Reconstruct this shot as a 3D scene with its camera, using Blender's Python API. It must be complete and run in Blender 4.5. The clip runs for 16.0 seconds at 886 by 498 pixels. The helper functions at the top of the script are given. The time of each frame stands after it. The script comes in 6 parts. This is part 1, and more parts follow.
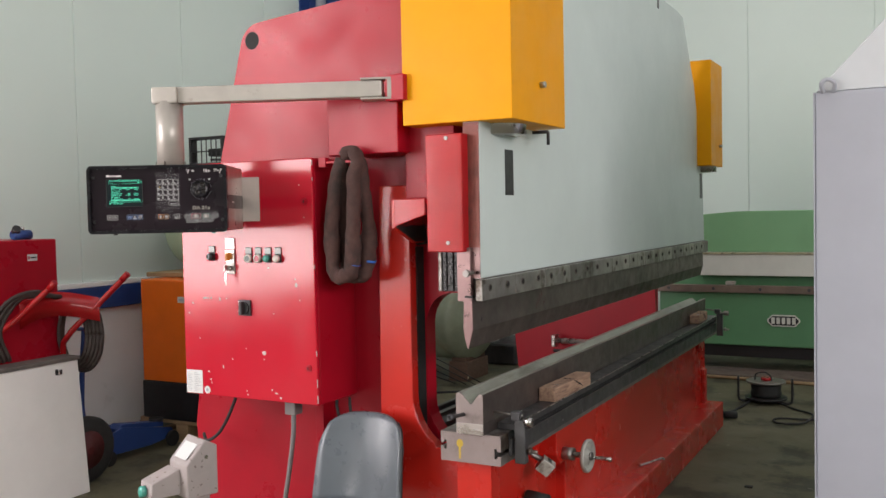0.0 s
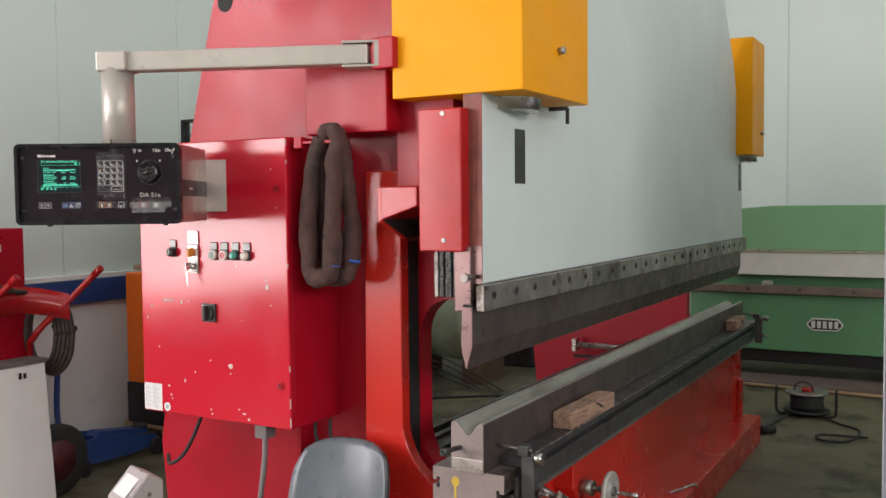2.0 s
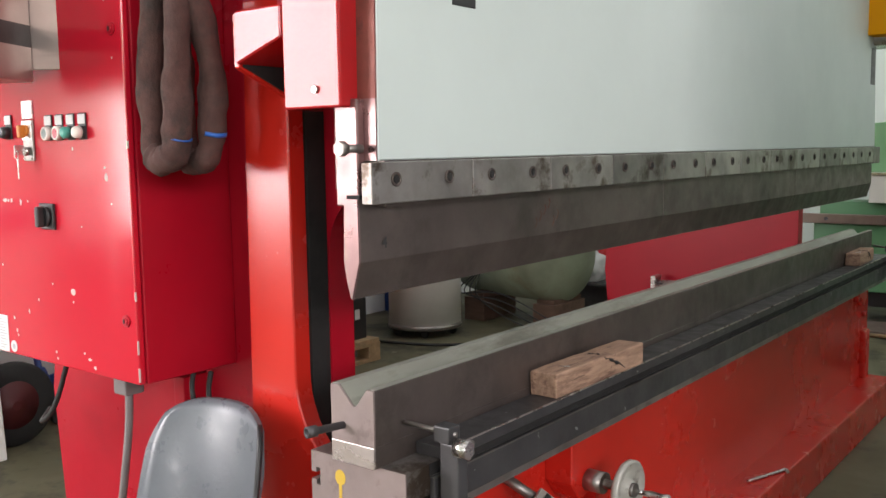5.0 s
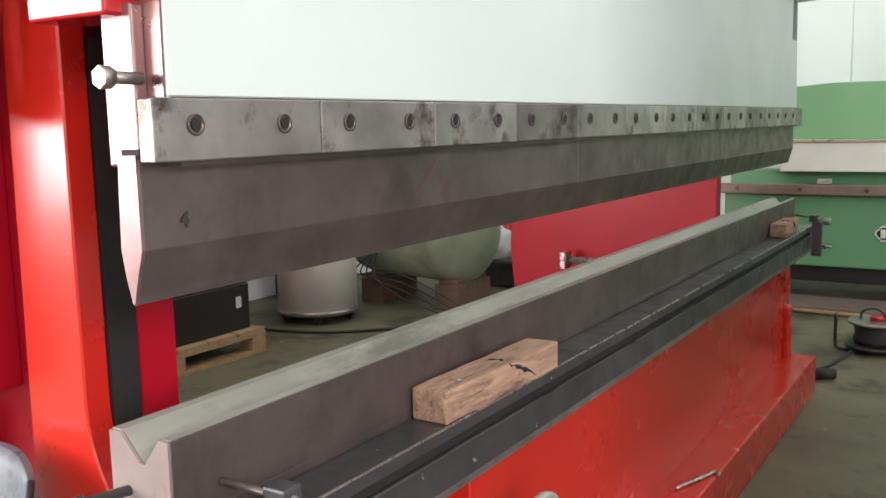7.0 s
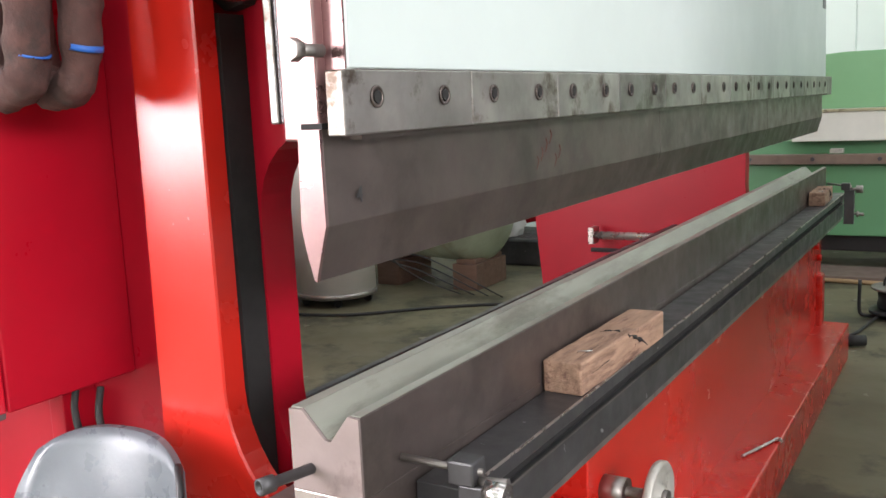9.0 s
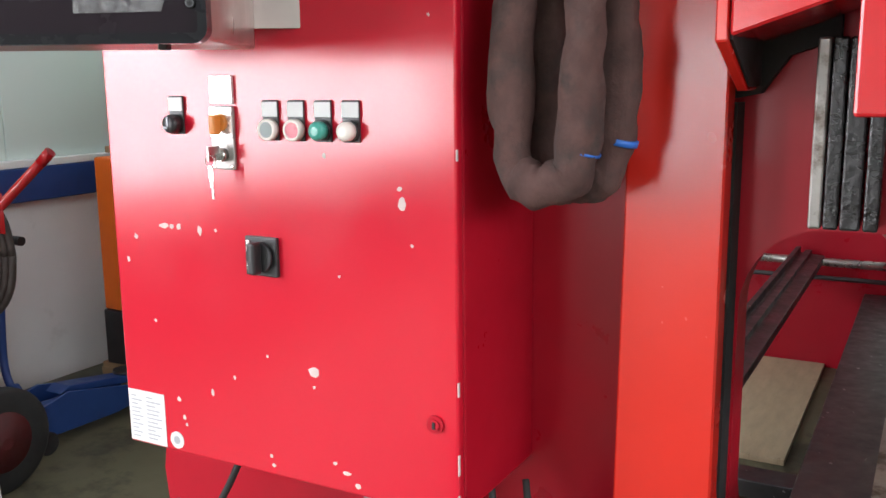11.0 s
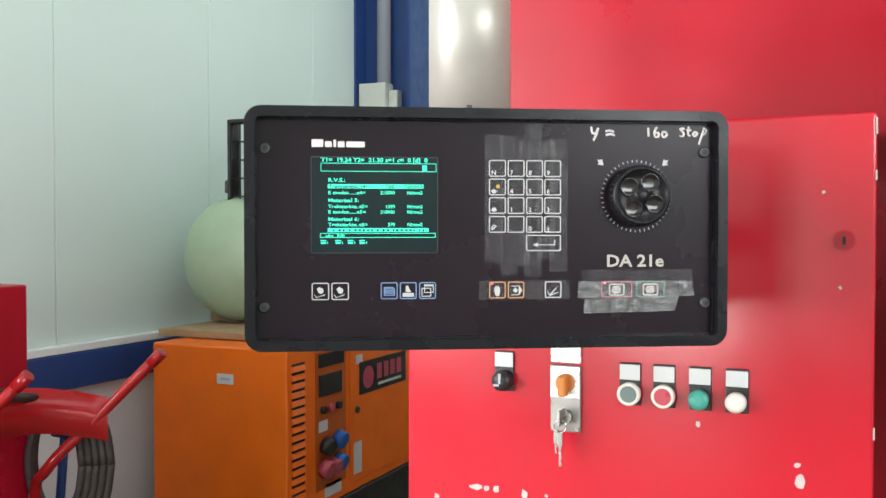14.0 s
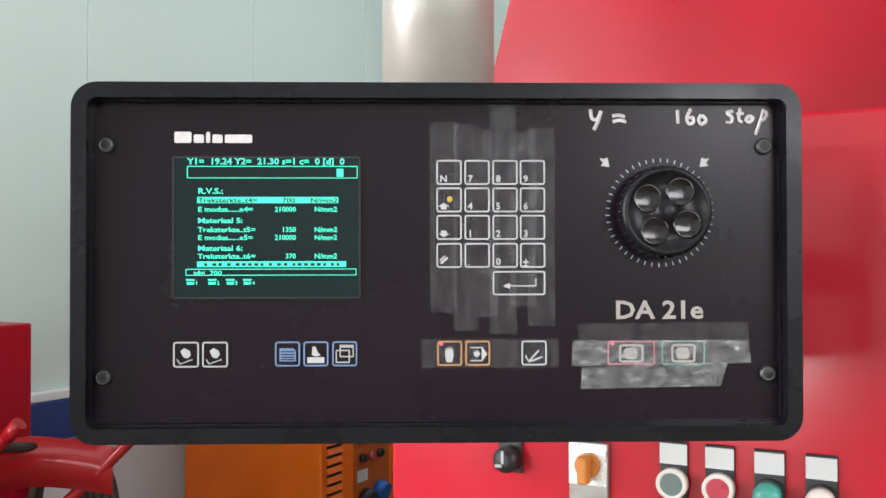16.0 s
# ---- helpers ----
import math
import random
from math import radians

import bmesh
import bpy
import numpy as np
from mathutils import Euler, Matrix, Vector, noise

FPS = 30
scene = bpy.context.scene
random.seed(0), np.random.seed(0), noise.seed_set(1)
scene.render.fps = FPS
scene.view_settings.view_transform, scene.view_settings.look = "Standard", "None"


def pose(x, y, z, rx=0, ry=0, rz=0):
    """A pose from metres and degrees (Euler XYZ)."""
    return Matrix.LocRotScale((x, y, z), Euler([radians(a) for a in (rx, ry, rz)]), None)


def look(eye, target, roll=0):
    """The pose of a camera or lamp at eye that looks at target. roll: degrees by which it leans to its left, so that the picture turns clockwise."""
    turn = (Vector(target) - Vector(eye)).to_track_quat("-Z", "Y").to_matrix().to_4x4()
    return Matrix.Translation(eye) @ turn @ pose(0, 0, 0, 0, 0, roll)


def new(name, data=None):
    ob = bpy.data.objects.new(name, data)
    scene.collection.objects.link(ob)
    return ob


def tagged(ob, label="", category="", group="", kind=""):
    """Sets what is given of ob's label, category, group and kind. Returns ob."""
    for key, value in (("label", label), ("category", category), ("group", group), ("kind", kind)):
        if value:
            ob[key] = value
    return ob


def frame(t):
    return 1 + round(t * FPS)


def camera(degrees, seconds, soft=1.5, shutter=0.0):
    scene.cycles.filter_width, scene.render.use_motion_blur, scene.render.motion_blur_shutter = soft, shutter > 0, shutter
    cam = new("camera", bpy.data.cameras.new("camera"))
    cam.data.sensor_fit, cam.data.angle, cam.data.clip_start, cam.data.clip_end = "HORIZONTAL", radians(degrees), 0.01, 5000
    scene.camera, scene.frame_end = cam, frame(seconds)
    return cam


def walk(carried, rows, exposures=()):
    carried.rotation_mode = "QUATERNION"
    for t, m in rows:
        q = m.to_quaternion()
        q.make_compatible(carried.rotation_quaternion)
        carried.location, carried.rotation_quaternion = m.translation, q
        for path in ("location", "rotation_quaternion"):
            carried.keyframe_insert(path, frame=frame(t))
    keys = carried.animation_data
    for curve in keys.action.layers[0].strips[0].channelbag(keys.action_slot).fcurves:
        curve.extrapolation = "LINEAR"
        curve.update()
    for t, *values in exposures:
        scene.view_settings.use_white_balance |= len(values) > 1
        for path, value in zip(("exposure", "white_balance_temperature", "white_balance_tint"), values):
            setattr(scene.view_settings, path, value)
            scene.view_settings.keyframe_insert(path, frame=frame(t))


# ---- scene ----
cam = camera(52.0, 16.0)
PATH = [
    (0, (0.044, 0.041, 1.469), (-0.898, 1.804, 1.388), -1.2),
    (0.5, (0.070, 0.157, 1.529), (-0.871, 1.919, 1.437), -1.1),
    (1, (0.047, 0.293, 1.510), (-0.900, 2.051, 1.408), -0.9),
    (1.5, (-0.053, 0.408, 1.495), (-1.009, 2.162, 1.392), -0.7),
    (2, (-0.132, 0.547, 1.468), (-1.120, 2.282, 1.368), -0.6),
    (2.5, (-0.111, 0.746, 1.439), (-1.152, 2.449, 1.317), -0.7),
    (3, (-0.092, 0.933, 1.414), (-1.171, 2.609, 1.251), -0.6),
    (3.5, (-0.155, 1.106, 1.365), (-1.276, 2.750, 1.167), -0.2),
    (3.7, (-0.189, 1.182, 1.342), (-1.322, 2.819, 1.146), -0.3),
    (5.8, (-0.325, 1.888, 1.233), (-1.577, 3.430, 1.000), -0.9),
    (6, (-0.383, 1.942, 1.224), (-1.620, 3.497, 0.994), -1.2),
    (6.5, (-0.451, 2.030, 1.212), (-1.580, 3.666, 0.986), -1.1),
    (7, (-0.473, 2.080, 1.207), (-1.529, 3.757, 0.934), -1.2),
    (7.5, (-0.482, 2.103, 1.195), (-1.542, 3.770, 0.884), -1.8),
    (8, (-0.497, 2.102, 1.182), (-1.567, 3.762, 0.866), -2.1),
    (8.2, (-0.510, 2.086, 1.176), (-1.587, 3.744, 0.876), -2.8),
    (10.3, (-1.130, 1.785, 1.312), (-2.066, 3.516, 0.958), -0.8),
    (10.5, (-1.199, 1.770, 1.333), (-2.143, 3.498, 0.985), -0.8),
    (11, (-1.380, 1.689, 1.377), (-2.322, 3.415, 1.011), -0.6),
    (11.5, (-1.567, 1.548, 1.423), (-2.501, 3.284, 1.090), -0.5),
    (12, (-1.702, 1.499, 1.457), (-2.615, 3.252, 1.152), -0.2),
    (12.5, (-1.816, 1.522, 1.516), (-2.713, 3.299, 1.326), 0.0),
    (13, (-1.901, 1.514, 1.533), (-2.764, 3.316, 1.444), -0.0),
    (13.5, (-1.930, 1.514, 1.530), (-2.773, 3.327, 1.491), -0.0),
    (14, (-1.956, 1.501, 1.534), (-2.779, 3.324, 1.489), 0.0),
    (14.5, (-1.962, 1.522, 1.533), (-2.765, 3.353, 1.501), 0.1),
    (15, (-1.933, 1.649, 1.533), (-2.738, 3.480, 1.536), -0.0),
    (15.5, (-1.952, 1.747, 1.534), (-2.819, 3.549, 1.563), 0.1),
    (16, (-1.987, 1.808, 1.534), (-2.957, 3.557, 1.562), -0.1),
]
EXPOSURES = [(0, -0.13, 7000, 20), (3.7, 0.0, 7000, 20), (5.8, 0.65, 7000, 20), (8.2, 1.08, 7000, 20), (10.3, 0.60, 6400, 18), (12.0, 0.18, 6500, 12), (12.6, 0.20, 6500, 11), (13.5, 0.50, 6500, 9), (14.7, 0.45, 6500, 9), (16, 0.30, 6500, 13)]
walk(cam, [(t, look(eye, target, roll)) for t, eye, target, roll in PATH], EXPOSURES)

# ---- world and light ----
world = bpy.data.worlds.new("sky")
scene.world = world
world.use_nodes = True
wn = world.node_tree
sky = wn.nodes.new("ShaderNodeTexSky")
sky.sky_type = "NISHITA"
sky.sun_disc = False
sky.sun_elevation, sky.sun_rotation = radians(50), radians(200)
bg = wn.nodes["Background"]
wn.links.new(sky.outputs[0], bg.inputs[0])
bg.inputs[1].default_value = 0.12

sun_data = bpy.data.lights.new("sun", "SUN")
sun_data.energy, sun_data.angle, sun_data.color = 1.0, radians(12), (1.0, 0.96, 0.9)
sun = new("sun", sun_data)
sun.matrix_world = look((-20, -12, 24), (0, 0, 0))


def daylight(name, eye, target, sx, sy, watts, colour):
    d = bpy.data.lights.new(name, "AREA")
    d.shape, d.size, d.size_y, d.energy, d.color = "RECTANGLE", sx, sy, watts, colour
    o = new(name, d)
    o.matrix_world = look(eye, target)
    return o


# gate daylight from the left wall; rear, side and roof lamps are added unseen fill
GATE_W, REAR_W, ROOF_W, SIDE_W = 390, 100, 60, 520
daylight("gate_daylight", (-4.93, -1.1, 2.25), (0, -1.1, 2.25), 3.8, 2.8, GATE_W, (0.96, 0.98, 1.0))
daylight("rear_fill", (-4.1, -7.9, 1.1), (-4.1, 0, 1.1), 1.2, 1.9, REAR_W, (0.97, 0.99, 1.0))
daylight("side_fill", (6.45, -2.5, 3.6), (0, -2.5, 3.6), 8.0, 2.0, SIDE_W, (0.97, 0.99, 1.0))
for ry in (-2.5, 2.5, 7.0):
    daylight("roof_fill", (0.5, ry, 6.25), (0.5, ry, 0), 10.0, 1.5, ROOF_W, (0.97, 1.0, 0.98))


# ---- materials ----
def mat(name):
    m = bpy.data.materials.new(name)
    m.use_nodes = True
    return m, m.node_tree, m.node_tree.nodes["Principled BSDF"]


def noise_tex(nt, scale, detail=6.0, rough=0.55, vec=None):
    n = nt.nodes.new("ShaderNodeTexNoise")
    n.inputs["Scale"].default_value, n.inputs["Detail"].default_value, n.inputs["Roughness"].default_value = scale, detail, rough
    if vec is not None:
        nt.links.new(vec, n.inputs["Vector"])
    return n


def ramp(nt, src, stops):
    r = nt.nodes.new("ShaderNodeValToRGB")
    els = r.color_ramp.elements
    els[0].position, els[0].color = stops[0][0], (*stops[0][1], 1)
    els[1].position, els[1].color = stops[-1][0], (*stops[-1][1], 1)
    for pos, c in stops[1:-1]:
        e = els.new(pos)
        e.color = (*c, 1)
    nt.links.new(src, r.inputs[0])
    return r


def mix(nt, fac, a, b):
    m = nt.nodes.new("ShaderNodeMix")
    m.data_type = "RGBA"
    nt.links.new(fac, m.inputs[0])
    for i, v in ((6, a), (7, b)):
        if isinstance(v, tuple):
            m.inputs[i].default_value = (*v, 1)
        else:
            nt.links.new(v, m.inputs[i])
    return m.outputs[2]


def coords(nt, stretch=(1, 1, 1), each=0.0):
    tc = nt.nodes.new("ShaderNodeTexCoord")
    mp = nt.nodes.new("ShaderNodeMapping")
    mp.inputs["Scale"].default_value = stretch
    if each:
        oi = nt.nodes.new("ShaderNodeObjectInfo")
        vm = nt.nodes.new("ShaderNodeVectorMath")
        vm.operation = "SCALE"
        vm.inputs[0].default_value = (7.3, 11.9, 5.1)
        nt.links.new(oi.outputs["Random"], vm.inputs["Scale"])
        nt.links.new(vm.outputs[0], mp.inputs["Location"])
    nt.links.new(tc.outputs["Object"], mp.inputs[0])
    return mp.outputs[0]


def bump(nt, bsdf, src, strength, dist=0.002):
    b = nt.nodes.new("ShaderNodeBump")
    b.inputs["Strength"].default_value, b.inputs["Distance"].default_value = strength, dist
    nt.links.new(src, b.inputs["Height"])
    nt.links.new(b.outputs[0], bsdf.inputs["Normal"])


def surface(name, colour, rough=0.5, metal=0.0, vary=0.12, scale=6.0, fine=60.0, relief=0.08, stretch=(1, 1, 1), rough_vary=0.12,
            chips=None, chip_colour=(0.7, 0.68, 0.66), coat=0.0, dirt=None, dirt_colour=(0.05, 0.045, 0.04), spec=None, each=0.0):
    """One painted, metal or plain surface: two scales of change, fine relief, chips and stains."""
    m, nt, b = mat(name)
    v = coords(nt, stretch, each)
    big, small = noise_tex(nt, scale, 5, 0.6, v), noise_tex(nt, fine, 4, 0.6, v)
    lo, hi = tuple(c * (1 - vary) for c in colour), tuple(min(1, c * (1 + vary)) for c in colour)
    col = ramp(nt, big.outputs[0], [(0.3, lo), (0.7, hi)]).outputs[0]
    if dirt:
        d = noise_tex(nt, dirt[0], 8, 0.68, v)
        f = ramp(nt, d.outputs[0], [(dirt[1], (0, 0, 0)), (dirt[1] + dirt[2], (1, 1, 1))])
        col = mix(nt, f.outputs[0], col, dirt_colour)
    if chips:
        d = noise_tex(nt, chips[0], 3, 0.5, v)
        f = ramp(nt, d.outputs[0], [(chips[1], (0, 0, 0)), (chips[1] + 0.012, (1, 1, 1))])
        col = mix(nt, f.outputs[0], col, chip_colour)
    if each:
        oi = nt.nodes.new("ShaderNodeObjectInfo")
        shade = ramp(nt, oi.outputs["Random"], [(0.0, (1 - each,) * 3), (1.0, (1 + each,) * 3)])
        mu = nt.nodes.new("ShaderNodeMix")
        mu.data_type, mu.blend_type = "RGBA", "MULTIPLY"
        mu.inputs[0].default_value = 1.0
        nt.links.new(col, mu.inputs[6])
        nt.links.new(shade.outputs[0], mu.inputs[7])
        col = mu.outputs[2]
    nt.links.new(col, b.inputs["Base Color"])
    r = nt.nodes.new("ShaderNodeMapRange")
    r.inputs["From Min"].default_value, r.inputs["From Max"].default_value = 0.3, 0.7
    r.inputs["To Min"].default_value, r.inputs["To Max"].default_value = max(0.02, rough - rough_vary), min(1, rough + rough_vary)
    nt.links.new(noise_tex(nt, scale * 2.3, 5, 0.6, v).outputs[0], r.inputs["Value"])
    nt.links.new(r.outputs[0], b.inputs["Roughness"])
    b.inputs["Metallic"].default_value = metal
    b.inputs["Coat Weight"].default_value = coat
    b.inputs["Coat Roughness"].default_value = 0.15
    if spec is not None:
        b.inputs["Specular IOR Level"].default_value = spec
    if relief:
        bump(nt, b, small.outputs[0], relief)
    return m


def glowing(name, colour, strength):
    m, nt, b = mat(name)
    b.inputs["Base Color"].default_value = (0.0, 0.0, 0.0, 1)
    b.inputs["Roughness"].default_value = 0.3
    b.inputs["Emission Color"].default_value = (*colour, 1)
    b.inputs["Emission Strength"].default_value = strength
    return m


RED = surface("crimson_paint", (0.38, 0.0062, 0.018), 0.34, vary=0.12, scale=2.5, fine=45, relief=0.10, spec=0.28)
DOOR_RED = surface("cabinet_paint", (0.52, 0.010, 0.026), 0.17, vary=0.03, scale=3, fine=14, relief=0.04, rough_vary=0.06, coat=0.2, spec=0.5)
BED_RED = surface("scarlet_paint", (0.53, 0.019, 0.011), 0.26, vary=0.06, scale=2.0, fine=38, relief=0.10, rough_vary=0.05, coat=0.15)
COVER_RED = surface("thick_red_paint", (0.40, 0.010, 0.013), 0.17, vary=0.14, scale=5, fine=150, relief=0.13, rough_vary=0.05)
YELLOW = surface("yellow_paint", (0.80, 0.325, 0.0), 0.5, vary=0.05, scale=3, fine=70, relief=0.05, spec=0.2)
RAM_WHITE = surface("pale_grey_paint", (0.56, 0.63, 0.61), 0.42, vary=0.04, scale=2, fine=50, relief=0.06)
STEEL = surface("dark_tool_steel", (0.130, 0.103, 0.094), 0.40, 0.7, vary=0.22, scale=7, fine=120, relief=0.08, dirt=(6, 0.50, 0.22), dirt_colour=(0.072, 0.060, 0.053))
GROUND_STEEL = surface("ground_steel", (0.50, 0.45, 0.43), 0.30, 0.85, vary=0.15, scale=12, fine=150, relief=0.06, dirt=(9, 0.6, 0.2), dirt_colour=(0.37, 0.31, 0.28))
CLAMP_STEEL = surface("clamp_steel", (0.27, 0.25, 0.235), 0.40, 0.8, vary=0.3, scale=9, fine=120, relief=0.08, dirt=(8, 0.54, 0.10), dirt_colour=(0.09, 0.065, 0.05), each=0.3)
GROOVE_STEEL = surface("groove_steel", (0.30, 0.30, 0.26), 0.45, 0.6, vary=0.22, scale=6, fine=120, relief=0.06, stretch=(1, 0.25, 1), dirt=(9, 0.52, 0.14), dirt_colour=(0.17, 0.16, 0.135))
STAND_GREY = surface("chipped_stand_paint", (0.33, 0.285, 0.275), 0.5, vary=0.1, scale=8, fine=90, relief=0.08, chips=(60, 0.66), chip_colour=(0.16, 0.12, 0.11))
# pinkish steel: reflections of red surroundings and daylight put into the colour
END_STEEL = surface("reflecting_steel_end", (0.25, 0.155, 0.152), 0.33, 0.8, vary=0.16, scale=9, fine=150, relief=0.08, dirt=(14, 0.6, 0.12), dirt_colour=(0.25, 0.17, 0.16))
RAIL_STEEL = surface("rail_steel", (0.085, 0.083, 0.087), 0.40, 0.6, vary=0.25, scale=9, fine=90, relief=0.12, chips=(40, 0.72), chip_colour=(0.4, 0.4, 0.4))
GREASE = surface("black_grease", (0.016, 0.014, 0.015), 0.22, 0.2, vary=0.3, scale=20, fine=90, relief=0.9)
CHROME = surface("chrome", (0.52, 0.50, 0.48), 0.28, 1.0, vary=0.05, relief=0.02)
ALU = surface("worn_grey_enamel", (0.42, 0.385, 0.345), 0.42, 0.3, vary=0.1, scale=8, fine=90, relief=0.05, dirt=(11, 0.64, 0.1), dirt_colour=(0.26, 0.2, 0.17))
BLACK = surface("black_plastic", (0.018, 0.017, 0.018), 0.42, vary=0.15, relief=0.1, fine=300)
RUBBER = surface("rubber", (0.02, 0.02, 0.02), 0.7, vary=0.2, relief=0.1)
# near-black for painted shade in gaps and holes, also dark screen print
DARK = surface("shade_and_ink_black", (0.012, 0.011, 0.011), 0.8, relief=0)
FLOOR = surface("concrete_floor", (0.135, 0.125, 0.078), 0.55, vary=0.2, scale=1.3, fine=30, relief=0.06, dirt=(2.4, 0.50, 0.10), dirt_colour=(0.062, 0.060, 0.040), spec=0.22, chips=(9, 0.70), chip_colour=(0.21, 0.20, 0.16))
WALL = surface("wall_panel", (0.69, 0.785, 0.735), 0.5, vary=0.03, scale=0.6, fine=12, relief=0.03, spec=0.3)
# bare steel in shade: shadow and red reflection mixed into the base colour
RAM_END_SHADE = surface("shaded_plate_end", (0.20, 0.055, 0.042), 0.45, 0.3, vary=0.3, scale=14, fine=120, relief=0.2, dirt=(18, 0.55, 0.12), dirt_colour=(0.09, 0.04, 0.034))
PLASTER = surface("plaster", (0.86, 0.87, 0.85), 0.85, vary=0.05, scale=1.5, fine=25, relief=0.2, dirt=(2.2, 0.62, 0.22), dirt_colour=(0.58, 0.58, 0.55))
BLUE = surface("blue_paint", (0.02, 0.06, 0.22), 0.45, vary=0.1, relief=0.05)
ROOF = surface("roof_sheet", (0.5, 0.52, 0.5), 0.6, vary=0.05, relief=0.03)
ORANGE = surface("orange_paint", (0.92, 0.165, 0.006), 0.42, vary=0.06, relief=0.05)
GREEN = surface("green_paint", (0.10, 0.26, 0.13), 0.42, vary=0.08, scale=2, relief=0.06)
PALE_GREEN = surface("light_green_paint", (0.20, 0.42, 0.22), 0.45, vary=0.06, scale=2, relief=0.05)
CREAM = surface("cream_white_paint", (0.66, 0.66, 0.60), 0.45, vary=0.05, relief=0.05)
GREY = surface("grey_machine_paint", (0.40, 0.41, 0.465), 0.45, vary=0.03, relief=0.05)
WOOD = surface("oak_block", (0.36, 0.22, 0.15), 0.75, vary=0.35, scale=9, fine=70, relief=0.8, stretch=(6, 1, 6), dirt=(8, 0.47, 0.2), dirt_colour=(0.13, 0.066, 0.047))
DARK_TIMBER = surface("dark_timber", (0.14, 0.08, 0.055), 0.8, vary=0.25, scale=6, fine=60, relief=0.3, stretch=(1, 5, 5))
PALLET_WOOD = surface("pallet_wood", (0.36, 0.24, 0.13), 0.8, vary=0.25, scale=6, fine=60, relief=0.3, stretch=(1, 5, 5))
BOARD = surface("white_laminate", (0.82, 0.79, 0.76), 0.5, vary=0.03, relief=0.02)
SHELL = surface("grey_seat_shell", (0.10, 0.115, 0.13), 0.33, vary=0.1, scale=8, fine=120, relief=0.15)
CLOTH = surface("brown_sling_cloth", (0.070, 0.033, 0.028), 0.95, vary=0.35, scale=18, fine=160, relief=0.9, dirt=(14, 0.50, 0.16), dirt_colour=(0.036, 0.024, 0.021))
PAPER = surface("white_label", (0.60, 0.60, 0.59), 0.5, vary=0.04, relief=0.0)
IVORY = surface("worn_wheel_enamel", (0.44, 0.43, 0.39), 0.35, 0.25, vary=0.15, scale=20, relief=0.05, dirt=(22, 0.55, 0.12), dirt_colour=(0.20, 0.18, 0.15))
# die and bed ends, paler and pinker for the light they reflect
DIE_END = surface("reflecting_die_end", (0.27, 0.215, 0.205), 0.45, 0.5, vary=0.15, scale=9, fine=150, relief=0.06, dirt=(12, 0.55, 0.15), dirt_colour=(0.17, 0.12, 0.115))
GREY_CABLE = surface("grey_cable", (0.17, 0.15, 0.15), 0.55, vary=0.1, relief=0.05)
BRASS_STAIN = surface("yellow_grease", (0.55, 0.36, 0.04), 0.4, vary=0.2, relief=0.1)


# ---- shapes ----
def B(x0, x1, y0, y1, z0, z1, bev=0.0, seg=2):
    bm = bmesh.new()
    bmesh.ops.create_cube(bm, size=1)
    for v in bm.verts:
        v.co = Vector((x0 if v.co.x < 0 else x1, y0 if v.co.y < 0 else y1, z0 if v.co.z < 0 else z1))
    if bev:
        bmesh.ops.bevel(bm, geom=bm.edges[:], offset=bev, segments=seg, affect="EDGES", profile=0.5)
    return bm


def PR(axis, poly, a, b, bev=0.0):
    """A polygon in the two other axes, drawn out along axis from a to b."""
    bm = bmesh.new()

    def place(p, w):
        return {"x": (w, p[0], p[1]), "y": (p[0], w, p[1]), "z": (p[0], p[1], w)}[axis]

    v0, v1 = [bm.verts.new(place(p, a)) for p in poly], [bm.verts.new(place(p, b)) for p in poly]
    bm.faces.new(v0)
    bm.faces.new(v1[::-1])
    n = len(poly)
    for i in range(n):
        bm.faces.new((v0[i], v1[i], v1[(i + 1) % n], v0[(i + 1) % n]))
    bmesh.ops.recalc_face_normals(bm, faces=bm.faces[:])
    if bev:
        bmesh.ops.bevel(bm, geom=bm.edges[:], offset=bev, segments=1, affect="EDGES")
    return bm


def C(p0, p1, r, seg=20, r2=None, bev=0.0):
    p0, p1 = Vector(p0), Vector(p1)
    bm = bmesh.new()
    bmesh.ops.create_cone(bm, cap_ends=True, segments=seg, radius1=r, radius2=r if r2 is None else r2, depth=(p1 - p0).length)
    if bev:
        bmesh.ops.bevel(bm, geom=[e for e in bm.edges if e.is_boundary or any(len(f.verts) > 4 for f in e.link_faces)], offset=bev, segments=2, affect="EDGES")
    bm.transform(Matrix.Translation((p0 + p1) / 2) @ (p1 - p0).to_track_quat("Z", "Y").to_matrix().to_4x4())
    for f in bm.faces:
        f.smooth = len(f.verts) == 4
    return bm


def LATHE(profile, base, axis=(0, 0, 1), seg=32):
    """Rings (radius, height) turned round an axis through base."""
    bm = bmesh.new()
    rings = []
    for r, h in profile:
        rings.append([bm.verts.new((r * math.cos(2 * math.pi * i / seg), r * math.sin(2 * math.pi * i / seg), h)) for i in range(seg)])
    for a, b in zip(rings, rings[1:]):
        for i in range(seg):
            f = bm.faces.new((a[i], a[(i + 1) % seg], b[(i + 1) % seg], b[i]))
            f.smooth = True
    bm.faces.new(rings[0][::-1])
    bm.faces.new(rings[-1])
    bm.transform(Matrix.Translation(base) @ Vector(axis).to_track_quat("Z", "Y").to_matrix().to_4x4())
    return bm


